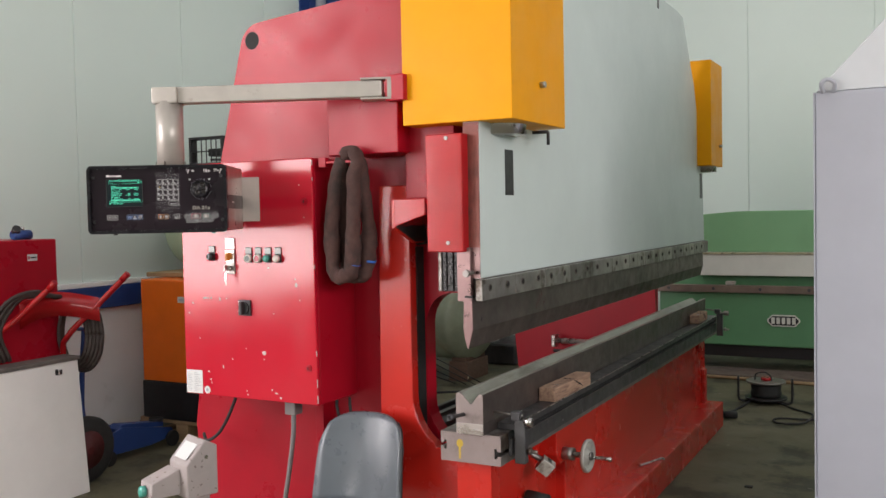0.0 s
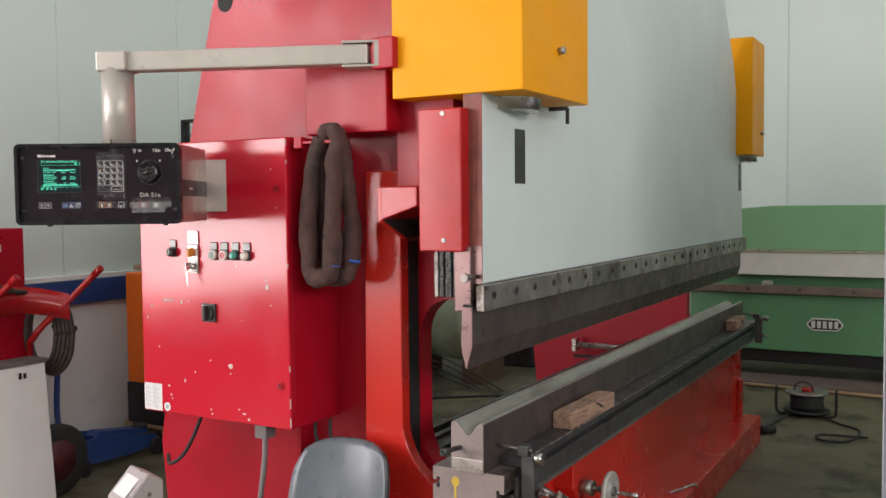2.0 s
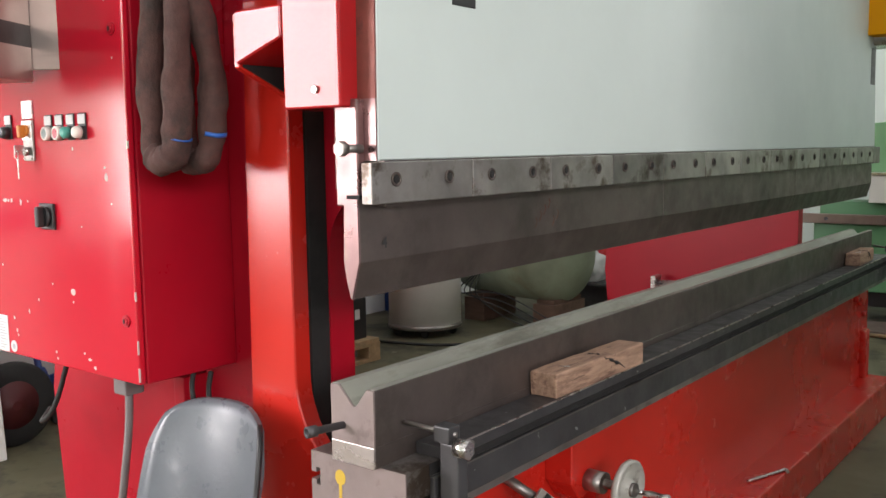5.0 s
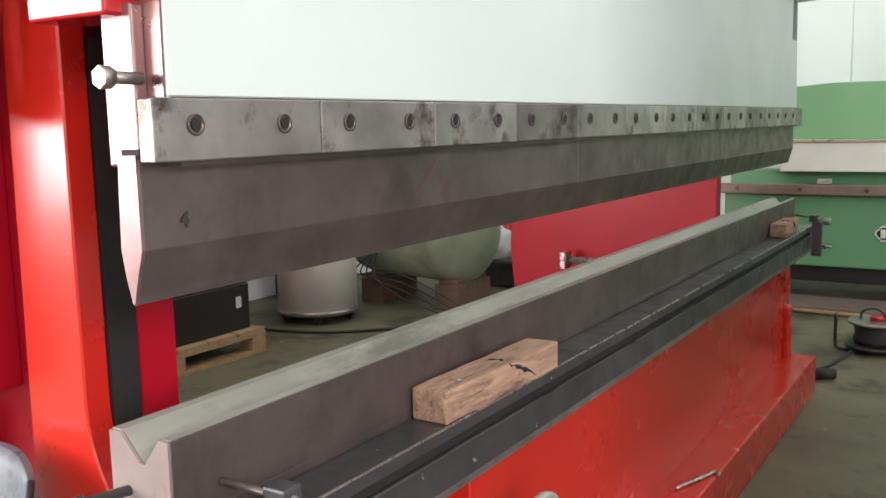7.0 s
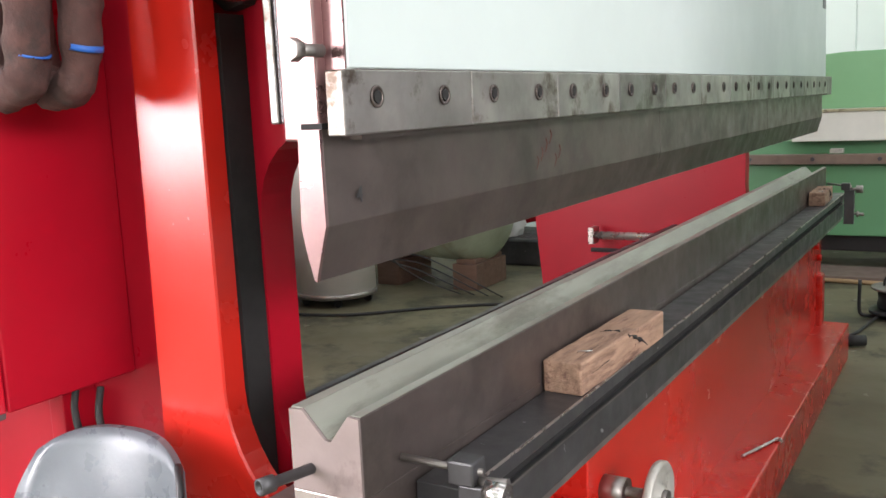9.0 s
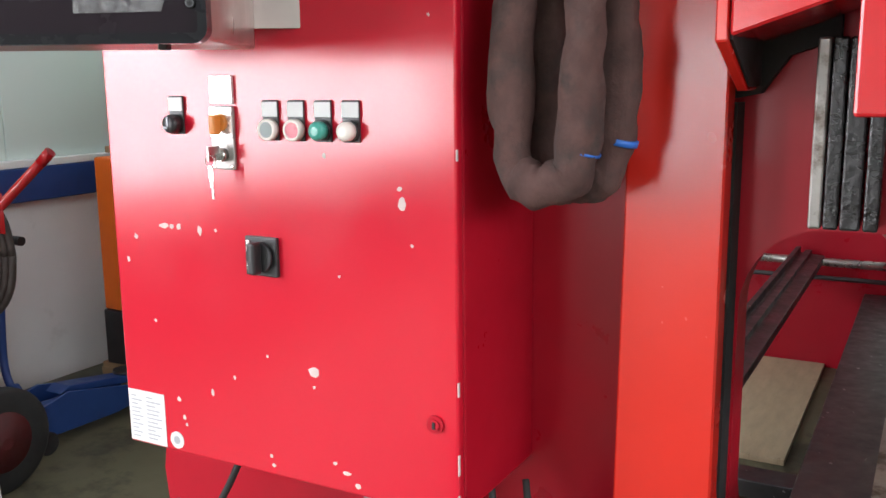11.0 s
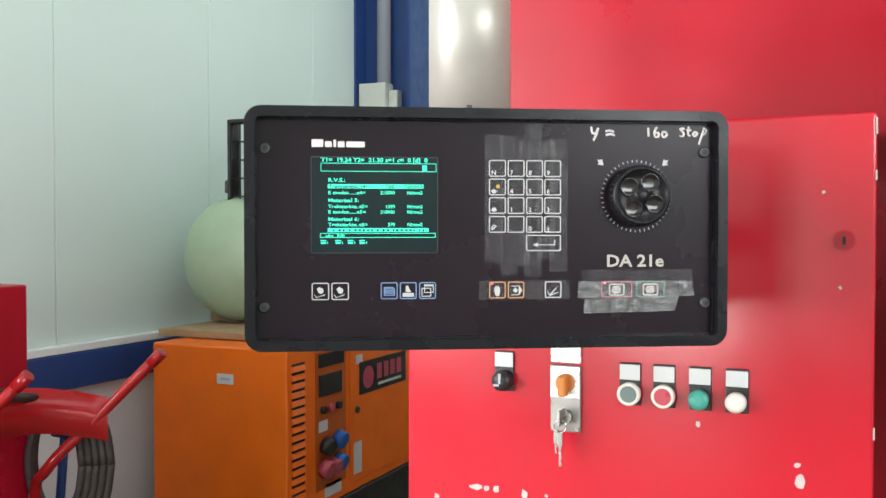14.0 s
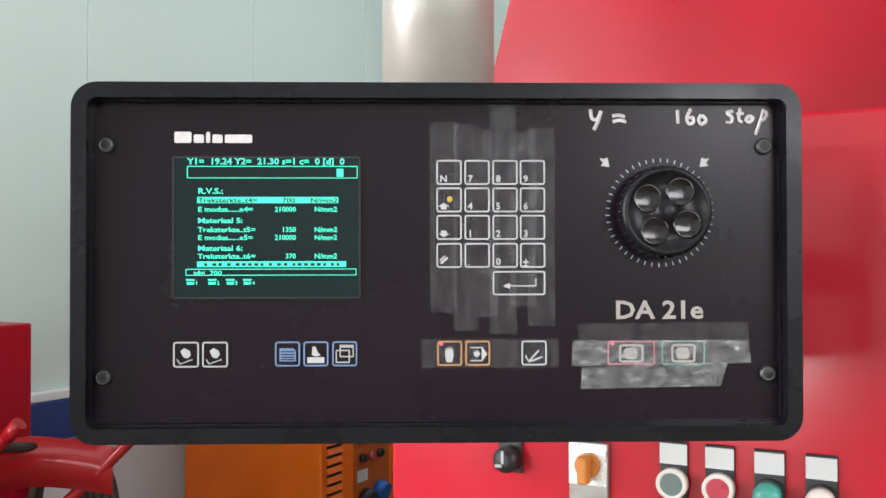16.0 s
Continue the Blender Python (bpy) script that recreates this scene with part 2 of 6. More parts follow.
def smooth_line(points, n=8):
    """Points on a smooth curve through the given ones."""
    p = [Vector(q) for q in points]
    p = [p[0] * 2 - p[1]] + p + [p[-1] * 2 - p[-2]]
    out = []
    for i in range(1, len(p) - 2):
        for k in range(n):
            t = k / n
            a, b, c, d = p[i - 1], p[i], p[i + 1], p[i + 2]
            out.append(0.5 * (2 * b + (c - a) * t + (2 * a - 5 * b + 4 * c - d) * t * t + (3 * b - a - 3 * c + d) * t**3))
    out.append(p[-2])
    return out


def TUBE(points, r, seg=8, n=8, flat=1.0):
    pts = smooth_line(points, n) if n > 1 else [Vector(q) for q in points]
    bm = bmesh.new()
    rings, side = [], None
    for i, q in enumerate(pts):
        d = (pts[min(i + 1, len(pts) - 1)] - pts[max(i - 1, 0)]).normalized()
        if side is None:
            side = d.orthogonal().normalized()
        side = (side - d * side.dot(d)).normalized()
        up = d.cross(side)
        rr = r(i / (len(pts) - 1)) if callable(r) else r
        rings.append([bm.verts.new(q + rr * (math.cos(2 * math.pi * k / seg) * side + flat * math.sin(2 * math.pi * k / seg) * up)) for k in range(seg)])
    for a, b in zip(rings, rings[1:]):
        for k in range(seg):
            bm.faces.new((a[k], a[(k + 1) % seg], b[(k + 1) % seg], b[k])).smooth = True
    bm.faces.new(rings[0][::-1])
    bm.faces.new(rings[-1])
    return bm


def arc(cx, cy, r, a0, a1, n=8):
    return [(cx + r * math.cos(radians(a0 + (a1 - a0) * i / n)), cy + r * math.sin(radians(a0 + (a1 - a0) * i / n))) for i in range(n + 1)]


def J(*bms):
    out = bms[0]
    for b in bms[1:]:
        me = bpy.data.meshes.new("tmp")
        b.to_mesh(me)
        out.from_mesh(me)
        bpy.data.meshes.remove(me)
        b.free()
    return out


def text_mesh(body, size, depth=0.0002, align="LEFT", shear=0.0):
    cu = bpy.data.curves.new("writing", "FONT")
    cu.body, cu.size, cu.extrude, cu.align_x, cu.shear, cu.resolution_u = body, size, depth, align, shear, 2
    cu.offset = size * 0.022
    ob = bpy.data.objects.new("writing", cu)
    me = bpy.data.meshes.new_from_object(ob)
    bpy.data.objects.remove(ob)
    bpy.data.curves.remove(cu)
    return me


PLACE = {}
SET_OUT = []  # the things that make up the press, whose drawing is laid out on the levels below
RAM_SHIFT, FRAME_SHIFT, POST_SHIFT, BED_SHIFT = (0.062, -0.04), (0.0, 0.0), (0.018, 0.0), (0.042, -0.04)
SHIFTS = dict.fromkeys(("ram", "slot", "slit", "tool_holder", "clamp", "clamp_screw", "socket", "cylinder_cover", "latch", "cylinder", "bleed_lever", "ram_end"), RAM_SHIFT)
SHIFTS.update(dict.fromkeys(("side_frame", "eye_hole", "guide_recess", "upper_box", "upper_plate", "strut", "side_cover", "cover_screw", "ram_edge", "holder_screw", "rear_beam"), FRAME_SHIFT))
SHIFTS.update(dict.fromkeys(("guide_plate", "guide_gap", "guide_bracket", "bracket_gusset", "gusset_lining"), POST_SHIFT))
SHIFTS["guide_strip"] = (0.025, 0.0)
SHIFTS.update(dict.fromkeys(("punch", "punch_end", "key_block", "rust_stroke"), (0.030, -0.020)))
LEVELS = [(0.0, 0.0), (0.17, 0.165), (0.672, 0.620), (0.742, 0.700), (0.758, 0.721), (0.7825, 0.745), (0.886, 0.857), (1.027, 1.007), (1.212, 1.212), (1.518, 1.525), (1.752, 1.772), (2.146, 2.190), (2.75, 2.80)]


def level(z):
    """The true height of a height in the drawing of the press."""
    for (a, b), (c, d) in zip(LEVELS, LEVELS[1:]):
        if z <= c:
            break
    return b + (z - a) * (d - b) / (c - a)


def laid(v, name=""):
    """Where a point of the named part of the press truly stands."""
    dx, dy = SHIFTS.get(name, BED_SHIFT)
    return Vector((v[0] + dx, v[1] + dy, level(v[2])))


def thing(name, label, category, base=(0, 0, 0), group="", kind="", turn=0.0):
    o = new(name)
    o.empty_display_size = 0.1
    o.matrix_world = pose(*base, 0, 0, turn)
    PLACE[o.name] = pose(*base, 0, 0, turn)
    return tagged(o, label, category, group, kind)


def part(name, bm, material, parent=None, label="", local=False):
    """One mesh object under a thing or a part; the shape is given in the world, or in the parent's own space."""
    me = bpy.data.meshes.new(name)
    if isinstance(bm, bpy.types.Mesh):
        me = bm
    else:
        if parent is not None and not local:
            if parent in SET_OUT:
                for v in bm.verts:
                    v.co = laid(v.co, name)
            bm.transform(PLACE[parent.name].inverted())
        bm.to_mesh(me)
        bm.free()
    if len(me.materials) == 0:
        me.materials.append(material)
    o = new(name, me)
    if parent is not None:
        o.parent = parent
        PLACE[o.name] = PLACE[parent.name]
        if parent in SET_OUT:
            SET_OUT.append(o)
    else:
        PLACE[o.name] = Matrix.Identity(4)
    if label:
        o["label"] = label
    return o


def repeat(name, me, m, parent, label=""):
    """Another object on the same mesh, at the pose m in the world."""
    o = new(name, me)
    o.parent = parent
    if parent in SET_OUT:
        m = Matrix.Translation(laid(m.translation, name))
        SET_OUT.append(o)
    o.matrix_basis = PLACE[parent.name].inverted() @ m
    PLACE[o.name] = m
    if label:
        o["label"] = label
    return o


def solid(name, bm, material, label, category, kind="", group=""):
    return tagged(part(name, bm, material), label, category, group, kind)


def mesh_of(name, bm, material):
    me = bpy.data.meshes.new(name)
    bm.to_mesh(me)
    bm.free()
    me.materials.append(material)
    return me

# ---- the hall ----
X0, X1, Y0, Y1, ZT = -5.0, 6.5, -8.0, 9.6, 6.4
solid("floor", B(X0 - 0.3, X1 + 0.3, Y0 - 0.3, Y1 + 0.3, -0.2, 0.0), FLOOR, "worn grey-green concrete hall floor with dark stains", "floor", "structure")
# unseen roof, its openings assumed to suit the roof fill lamps
ceiling = solid("ceiling", J(*[B(X0 - 0.3, X1 + 0.3, a, b, ZT, ZT + 0.15) for a, b in ((Y0 - 0.3, -3.3), (-1.7, 1.7), (3.3, 6.2), (7.8, Y1 + 0.3))],
      *[B(a, b, c, d, ZT, ZT + 0.15) for a, b in ((X0 - 0.3, -4.6), (5.6, X1 + 0.3)) for c, d in ((-3.3, -1.7), (1.7, 3.3), (6.2, 7.8))]), ROOF, "unseen pale sheet roof with assumed openings for fill light", "ceiling", "structure")
# left wall with its gate opening from y -3.5 to 1.3
DADO = 0.94
wl = thing("wall_left", "pale green-white panelled hall wall over a plastered base", "wall", (X0, 0, 0), kind="structure")
for a, b, c, d in ((Y0, -3.5, 0, ZT), (-3.5, 1.3, 4.0, ZT)):
    part("upper_wall", B(X0 - 0.2, X0, a, b, c, d), WALL, wl)
part("plaster_base", B(X0 - 0.2, X0 + 0.02, 1.3, Y1, 0, DADO - 0.08), PLASTER, wl, "rough white plastered base of the wall")
for i, (a, b) in enumerate(((1.3, 2.3), (2.3, 3.3), (3.3, 4.3), (4.3, 5.3), (5.3, 6.3), (6.3, 7.3), (7.3, 8.3), (8.3, Y1))):
    part("wall_panel", B(X0 - 0.2, X0, a + 0.003, b - 0.003, DADO + 0.08, ZT, 0.003, 1), WALL, wl)
part("panel_backing", B(X0 - 0.2, X0 - 0.008, 1.3, Y1, DADO - 0.08, ZT), WALL, wl)
solid("sill", B(X0 + 0.001, X0 + 0.055, 1.3, Y1, DADO + 0.072, DADO + 0.105, 0.004), PLASTER, "dusty pale ledge over the blue rail", "sill", "structure")
solid("rail_blue", B(X0, X0 + 0.06, 1.3, Y1, DADO - 0.08, DADO + 0.07, 0.004), BLUE, "dark blue steel rail along the wall", "rail", "structure")
wb = thing("wall_back", "pale green-white panelled hall end wall", "wall", (0, Y1, 0), kind="structure")
part("panel_backing", B(X0, X1, Y1 + 0.01, Y1 + 0.2, 0, ZT), WALL, wb)
for i in range(10):
    a = X0 + 0.0 + i * 1.15
    part("wall_panel", B(a + 0.003, a + 1.147, Y1, Y1 + 0.02, 0, ZT, 0.003, 1), WALL, wb)
# unseen wall, its long opening assumed for the side fill lamp
wg = thing("wall_right", "unseen pale hall wall with an assumed opening for fill light", "wall", (X1, 0, 0), kind="structure")
for a, b, c, d in ((Y0, -6.5, 0, ZT), (1.5, Y1, 0, ZT), (-6.5, 1.5, 0, 2.55), (-6.5, 1.5, 4.65, ZT)):
    part("wall_section", B(X1, X1 + 0.2, a, b, c, d), WALL, wg)
# unseen wall behind the camera, opening placed for the rear fill lamp
wr = thing("wall_rear", "unseen pale rear hall wall with an assumed opening for fill light", "wall", (0, Y0, 0), kind="structure")
for a, b, c, d in ((X0, -4.75, 0, ZT), (-3.45, X1, 0, ZT), (-4.75, -3.45, 2.2, ZT)):
    part("wall_section", B(a, b, Y0 - 0.2, Y0, c, d), WALL, wr)
solid("ground", B(-60, X0 - 0.3, -60, 60, -0.25, -0.02), FLOOR, "grey concrete yard outside the gate", "ground", "structure")

# blue steel column against the left wall, with conduit
col = thing("steel_column", "dark blue steel H-section column at the wall", "column", (-4.8, 6.95, 0), kind="structure")
part("flange", B(-5.0, -4.985, 6.8, 7.1, 0, ZT), BLUE, col)
part("flange", B(-4.60, -4.58, 6.8, 7.1, 0, ZT), BLUE, col)
part("web", B(-4.985, -4.60, 6.94, 6.955, 0, ZT), BLUE, col)
cond = thing("conduit", "grey plastic conduit with a junction box on the column", "pipe", (-4.83, 6.9, 0))
part("pipe", C((-4.82, 6.89, 2.5), (-4.82, 6.89, ZT), 0.047), GREY, cond)
part("box", B(-4.975, -4.775, 6.82, 6.935, 1.9, 2.5, 0.006), CREAM, cond)
part("side_box", B(-4.772, -4.708, 6.86, 6.935, 1.95, 2.45, 0.006), CREAM, cond)

# ---- the press brake ----
PB = thing("press_brake", "large red, grey and yellow hydraulic press brake standing on the floor", "press brake", (-1.6, 4.5, 0))
SET_OUT.append(PB)


def side_frame(y0, y1, label, rear=0.0):
    poly = [(-2.72 + rear, 0.0), (-2.775 + rear, 0.62)] + [(-2.60, 1.66)]
    poly += arc(-2.365, 2.11, 0.105, 170, 96, 6)
    poly += [(-1.66, 2.28), (-1.42, 2.30), (-1.42, 1.175)]
    poly += arc(-1.505, 1.065, 0.11, 90, 180, 7)
    poly += arc(-1.48, 0.80, 0.135, 180, 250, 6) + [(-1.43, 0.66), (-1.43, 0.0)]
    bm = PR("y", poly, y0, y1)
    hole = C((-2.406, y0 - 0.001, 2.146), (-2.406, y0 + 0.002, 2.146), 0.035, 24)
    o = part("side_frame", bm, RED, PB, label)
    part("eye_hole", hole, DARK, o, "round black lifting hole")
    return o


side_frame(3.0, 3.07, "crimson steel side frame with a throat")
side_frame(6.24, 6.31, "crimson steel side frame with a throat", 0.10)
# guide plate standing before the near frame
part("guide_plate", PR("y", [(-1.79, 0.0), (-1.43, 0.0), (-1.43, 0.665), (-1.545, 0.668)] + arc(-1.47, 0.83, 0.17, 240, 180, 6)
                       + [(-1.640, 1.352), (-1.640, 1.56), (-1.765, 1.56), (-1.772, 1.30)], 2.90, 2.945, 0.003), BED_RED, PB, "bright red glossy guide post")
# solid black box: the shade behind the post is put into its colour
part("guide_gap", B(-1.77, -1.637, 2.947, 2.999, 0.0, 1.34), DARK, PB, "black filler standing in for shade behind the guide post")
part("guide_bracket", PR("y", [(-1.612, 1.417), (-1.490, 1.456), (-1.490, 1.511), (-1.612, 1.511)], 2.752, 2.97, 0.003), COVER_RED, PB, "glossy red guide bracket")
GUSSET = [(2.764, 1.412), (2.90, 1.356), (2.97, 1.356), (2.97, 1.509), (2.764, 1.509)]
part("bracket_gusset", PR("x", GUSSET, -1.631, -1.6165, 0.002), BED_RED, PB, "red gusset plate under the guide bracket")
part("gusset_lining", PR("x", [(2.772, 1.414), (2.90, 1.361), (2.97, 1.361), (2.97, 1.508), (2.772, 1.508)], -1.6162, -1.6125), DARK, PB, "black lining on the inside of the gusset")
part("guide_recess", PR("y", [(-1.70, 1.40), (-1.63, 1.345), (-1.595, 1.352), (-1.56, 1.40), (-1.50, 1.42), (-1.50, 1.505), (-1.70, 1.505)], 2.972, 2.998), DARK, PB, "black plate in the guide recess")
part("upper_box", B(-1.90, -1.60, 2.80, 3.0, 1.668, 1.87, 0.004), RED, PB)
part("upper_plate", B(-1.62, -1.42, 2.88, 3.0, 1.512, 2.28, 0.004), RED, PB)
part("strut", B(-2.085, -2.045, 2.93, 3.0, 0.60, 0.766, 0.003), RED, PB)
for x, w_, m_ in ((-1.539, 0.016, CLAMP_STEEL), (-1.520, 0.018, GREASE), (-1.497, 0.024, GREASE), (-1.473, 0.018, GREASE)):
    part("guide_strip", B(x - w_ / 2, x + w_ / 2, 2.93, 2.97, 1.186, 1.42, 0.003), m_, PB, "greasy steel ram guide strip")
# ram
ram = part("ram", PR("x", [(2.832, 1.242), (6.295, 1.242), (6.25, 1.75), (6.03, 2.215), (5.925, 2.345), (5.755, 2.585), (5.60, 2.60), (3.4, 2.60), (3.1, 2.39), (2.838, 1.75)], -1.405, -1.345, 0.003), RAM_WHITE, PB, "pale grey painted ram plate")
part("slit", B(-1.346, -1.343, 5.15, 5.18, 2.53, 2.60, 0.001), BLACK, ram, "short black slit near the top edge")
for y in (3.080, 6.21):
    s = part("slot", B(-1.346, -1.343, y - 0.036, y + 0.036, 1.518, 1.672, 0.001), BLACK, ram, "tall black slot in the ram")
part("ram_edge", B(-1.364, -1.311, 2.772, 2.790, 1.17, 1.345, 0.003), END_STEEL, PB, "bare worn steel end of the ram")
part("ram_end", PR("x", [(2.828, 1.243), (2.8317, 1.243), (2.8329, 1.345), (2.8292, 1.345)], -1.404, -1.346), END_STEEL, PB, "bare worn lower end of the ram plate")
part("ram_end", PR("x", [(2.8292, 1.345), (2.8329, 1.345), (2.8377, 1.75), (2.834, 1.75)], -1.404, -1.346), RAM_END_SHADE, PB, "bare end of the ram plate, shade and red reflection painted in")
part("tool_holder", B(-1.393, -1.337, 2.84, 6.29, 1.17, 1.243), STEEL, PB)
# clamp segments with two socket screws each
seg_me = mesh_of("clamp", B(-0.012, 0.012, 0.0, 0.280, -0.035, 0.035, 0.0018), CLAMP_STEEL)
screw_me = mesh_of("clamp_screw", J(LATHE([(0.0125, 0.0), (0.0125, 0.002), (0.0095, 0.002), (0.0088, -0.002)], (0, 0, 0), (1, 0, 0), 18)), STEEL)
hex_me = mesh_of("socket", C((0, 0, 0), (0.0024, 0, 0), 0.0078, 6), DARK)
for i in range(12):
    y = 2.788 + 0.282 * i
    o = repeat("clamp", seg_me, pose(-1.332, y, 1.207), PB, "steel tool clamp segment")
    for dy in (0.060, 0.208):
        q = repeat("clamp_screw", screw_me, pose(-1.3195, y + dy, 1.212), o)
        repeat("socket", hex_me, pose(-1.3196, y + dy, 1.212), PB)
part("clamp", B(-1.344, -1.320, 6.172, 6.290, 1.172, 1.242, 0.0018), CLAMP_STEEL, PB, "short steel clamp segment at the far end")
part("holder_screw", J(C((-1.305, 2.775, 1.263), (-1.305, 2.735, 1.263), 0.007), C((-1.305, 2.735, 1.263), (-1.305, 2.720, 1.263), 0.0125, 6)), CLAMP_STEEL, PB, "worn steel hexagon bolt")
# punch in three lengths
PUNCH = [(-1.362, 1.182), (-1.332, 1.182), (-1.331, 1.085), (-1.346, 1.038), (-1.3485, 1.027), (-1.352, 1.029), (-1.360, 1.055), (-1.366, 1.085)]
for a, b in ((2.783, 3.99), (3.992, 5.15), (5.152, 6.315)):
    part("punch", PR("y", PUNCH, a, b, 0.0008), STEEL, PB, "dark steel bending punch with a narrow edge")
part("punch_end", PR("y", PUNCH, 2.778, 2.783), END_STEEL, PB, "sawn end of the punch, reflected light in its colour")
# black sliver drawn for the shadow line over the punch end
part("key_block", B(-1.362, -1.332, 2.784, 2.80, 1.182, 1.188), DARK, PB, "black sliver painted as shade above the punch")
# die, its base and the bed table
die_poly = [(-1.405, 0.795), (-1.305, 0.795), (-1.305, 0.886), (-1.320, 0.887), (-1.3455, 0.856), (-1.3535, 0.856), (-1.386, 0.887), (-1.405, 0.886)]
part("die", PR("y", die_poly, 2.788, 6.22, 0.0008), STEEL, PB, "dark steel die with a V groove")
part("groove_face", PR("y", [(-1.320, 0.8876), (-1.3455, 0.8566), (-1.3455, 0.8558), (-1.3196, 0.8872)], 2.789, 6.22), GROOVE_STEEL, PB, "pale ground face of the V groove")
part("groove_face", PR("y", [(-1.386, 0.8876), (-1.3535, 0.8566), (-1.3535, 0.8558), (-1.3864, 0.8872)], 2.789, 6.22), GROOVE_STEEL, PB, "pale ground face of the V groove")
part("groove_floor", B(-1.3533, -1.3457, 2.789, 6.22, 0.8557, 0.8565), GROOVE_STEEL, PB)
part("die_top", B(-1.4045, -1.3872, 2.789, 6.22, 0.8862, 0.8876), GROOVE_STEEL, PB, "pale ground top of the die")
part("die_top", B(-1.3190, -1.3055, 2.789, 6.22, 0.8868, 0.8876), GROOVE_STEEL, PB)
part("die_end", PR("y", die_poly, 2.784, 2.788), DIE_END, PB, "sawn end of the die, reflected light in its colour")
part("die_base", B(-1.405, -1.305, 2.788, 6.22, 0.758, 0.795, 0.001), STEEL, PB)
# paler sheet that paints the lit end face of the dark base
part("base_end", B(-1.405, -1.305, 2.783, 2.788, 0.758, 0.795, 0.001), GROUND_STEEL, PB, "end of the die base, painted lighter where light falls")
part("die_pin", LATHE([(0.0062, 0.0), (0.0062, 0.058), (0.0095, 0.059), (0.0095, 0.078), (0.0065, 0.078), (0.0065, 0.066)], (-1.375, 2.79, 0.822), (-0.28, -1, 0.0), 18), RAIL_STEEL, PB, "hollow steel pin in the end of the die")
T = [(-1.473, 0.672), (-1.248, 0.672), (-1.248, 0.700), (-1.262, 0.700), (-1.262, 0.692), (-1.272, 0.692), (-1.272, 0.722), (-1.262, 0.722), (-1.262, 0.714), (-1.248, 0.714), (-1.248, 0.758), (-1.473, 0.758),
     (-1.473, 0.726), (-1.461, 0.726), (-1.461, 0.734), (-1.451, 0.734), (-1.451, 0.706), (-1.461, 0.706), (-1.461, 0.714), (-1.473, 0.714)]
part("pin_bore", C((-1.3940, 2.7222, 0.822), (-1.3945, 2.7204, 0.822), 0.0064, 14), DARK, PB)
part("bed_table", PR("y", T, 2.80, 6.33), CLAMP_STEEL, PB, "thick steel bed table with T slots")
part("bed_end", PR("y", T, 2.797, 2.80), DIE_END, PB, "bare end of the bed table, reflected light in its colour")
part("grease_mark", J(LATHE([(0.0125, 0.0), (0.0125, 0.0006)], (-1.400, 2.797, 0.728), (0, -1, 0), 18), B(-1.404, -1.397, 2.7964, 2.797, 0.682, 0.722)), BRASS_STAIN, PB, "yellow paint mark")
part("table_strip", B(-1.302, -1.232, 2.89, 6.25, 0.759, 0.782, 0.0015), RAIL_STEEL, PB, "dark steel support strip")
# pale strip for both the rubbed edge and its highlight line
part("worn_edge", B(-1.2340, -1.2314, 2.89, 6.25, 0.7795, 0.7826), GROUND_STEEL, PB, "rubbed edge of the support strip with a painted highlight")
# lighter strip that draws the highlight on the rail's top edge
part("rail_edge", B(-1.2385, -1.2358, 2.86, 6.26, 0.7395, 0.7426), CLAMP_STEEL, PB, "painted highlight along the top edge of the front rail")
# thin black strip that paints the shade of the recess above the rail
part("rail_gap", B(-1.2485, -1.2465, 2.86, 6.26, 0.7422, 0.7585), DARK, PB, "black strip painted as shade in the gap above the rail")
part("front_rail", B(-1.2475, -1.237, 2.86, 6.26, 0.690, 0.742, 0.002), RAIL_STEEL, PB, "dark steel front rail")
# bed apron, leg and plinth
part("apron", PR("x", [(3.60, 0.12), (6.30, 0.12), (6.30, 0.68), (3.60, 0.68), (3.56, 0.62), (3.62, 0.52)], -1.40, -1.33, 0.003), BED_RED, PB, "scarlet front plate of the bed")
part("apron_back", B(-1.42, -1.372, 2.86, 6.30, 0.0, 0.675), BED_RED, PB)
part("leg", B(-1.43, -1.30, 2.83, 2.90, 0.0, 0.672, 0.003), BED_RED, PB)
part("plinth", B(-1.42, -1.205, 2.86, 6.27, 0.0, 0.17, 0.006), BED_RED, PB, "scarlet plinth ledge along the floor")
# cylinder covers
for y0, y1, xf, zb, zt in ((2.825, 3.317, -1.217, 1.752, 2.44), (6.10, 6.455, -1.252, 1.718, 2.37)):
    cv = part("cylinder_cover", B(-1.632, xf, y0, y1, zb, zt, 0.003), YELLOW, PB, "yellow sheet-metal cylinder cover")
    part("latch", C((xf, y0 + 0.25, zb + 0.128), (xf + 0.02, y0 + 0.25, zb + 0.128), 0.010, 14), CLAMP_STEEL, cv)
    part("cylinder", C((-1.37, y0 + 0.21, zb - 0.034), (-1.37, y0 + 0.21, zb + 0.05), 0.105, 40), CHROME, PB, "dark oily cylinder end")
part("bleed_lever", J(C((-1.30, 3.20, 1.735), (-1.24, 3.20, 1.735), 0.006, 10), C((-1.24, 3.20, 1.735), (-1.24, 3.20, 1.690), 0.006, 10)), BLACK, PB, "small black lever under the cylinder")
part("side_cover", B(-1.463, -1.325, 2.748, 2.818, 1.331, 1.714, 0.004), COVER_RED, PB, "thickly painted red guard with rippled gloss")
for z in (1.362, 1.70):
    part("cover_screw", C((-1.382, 2.750, z), (-1.382, 2.743, z), 0.0065, 12), CLAMP_STEEL, PB)
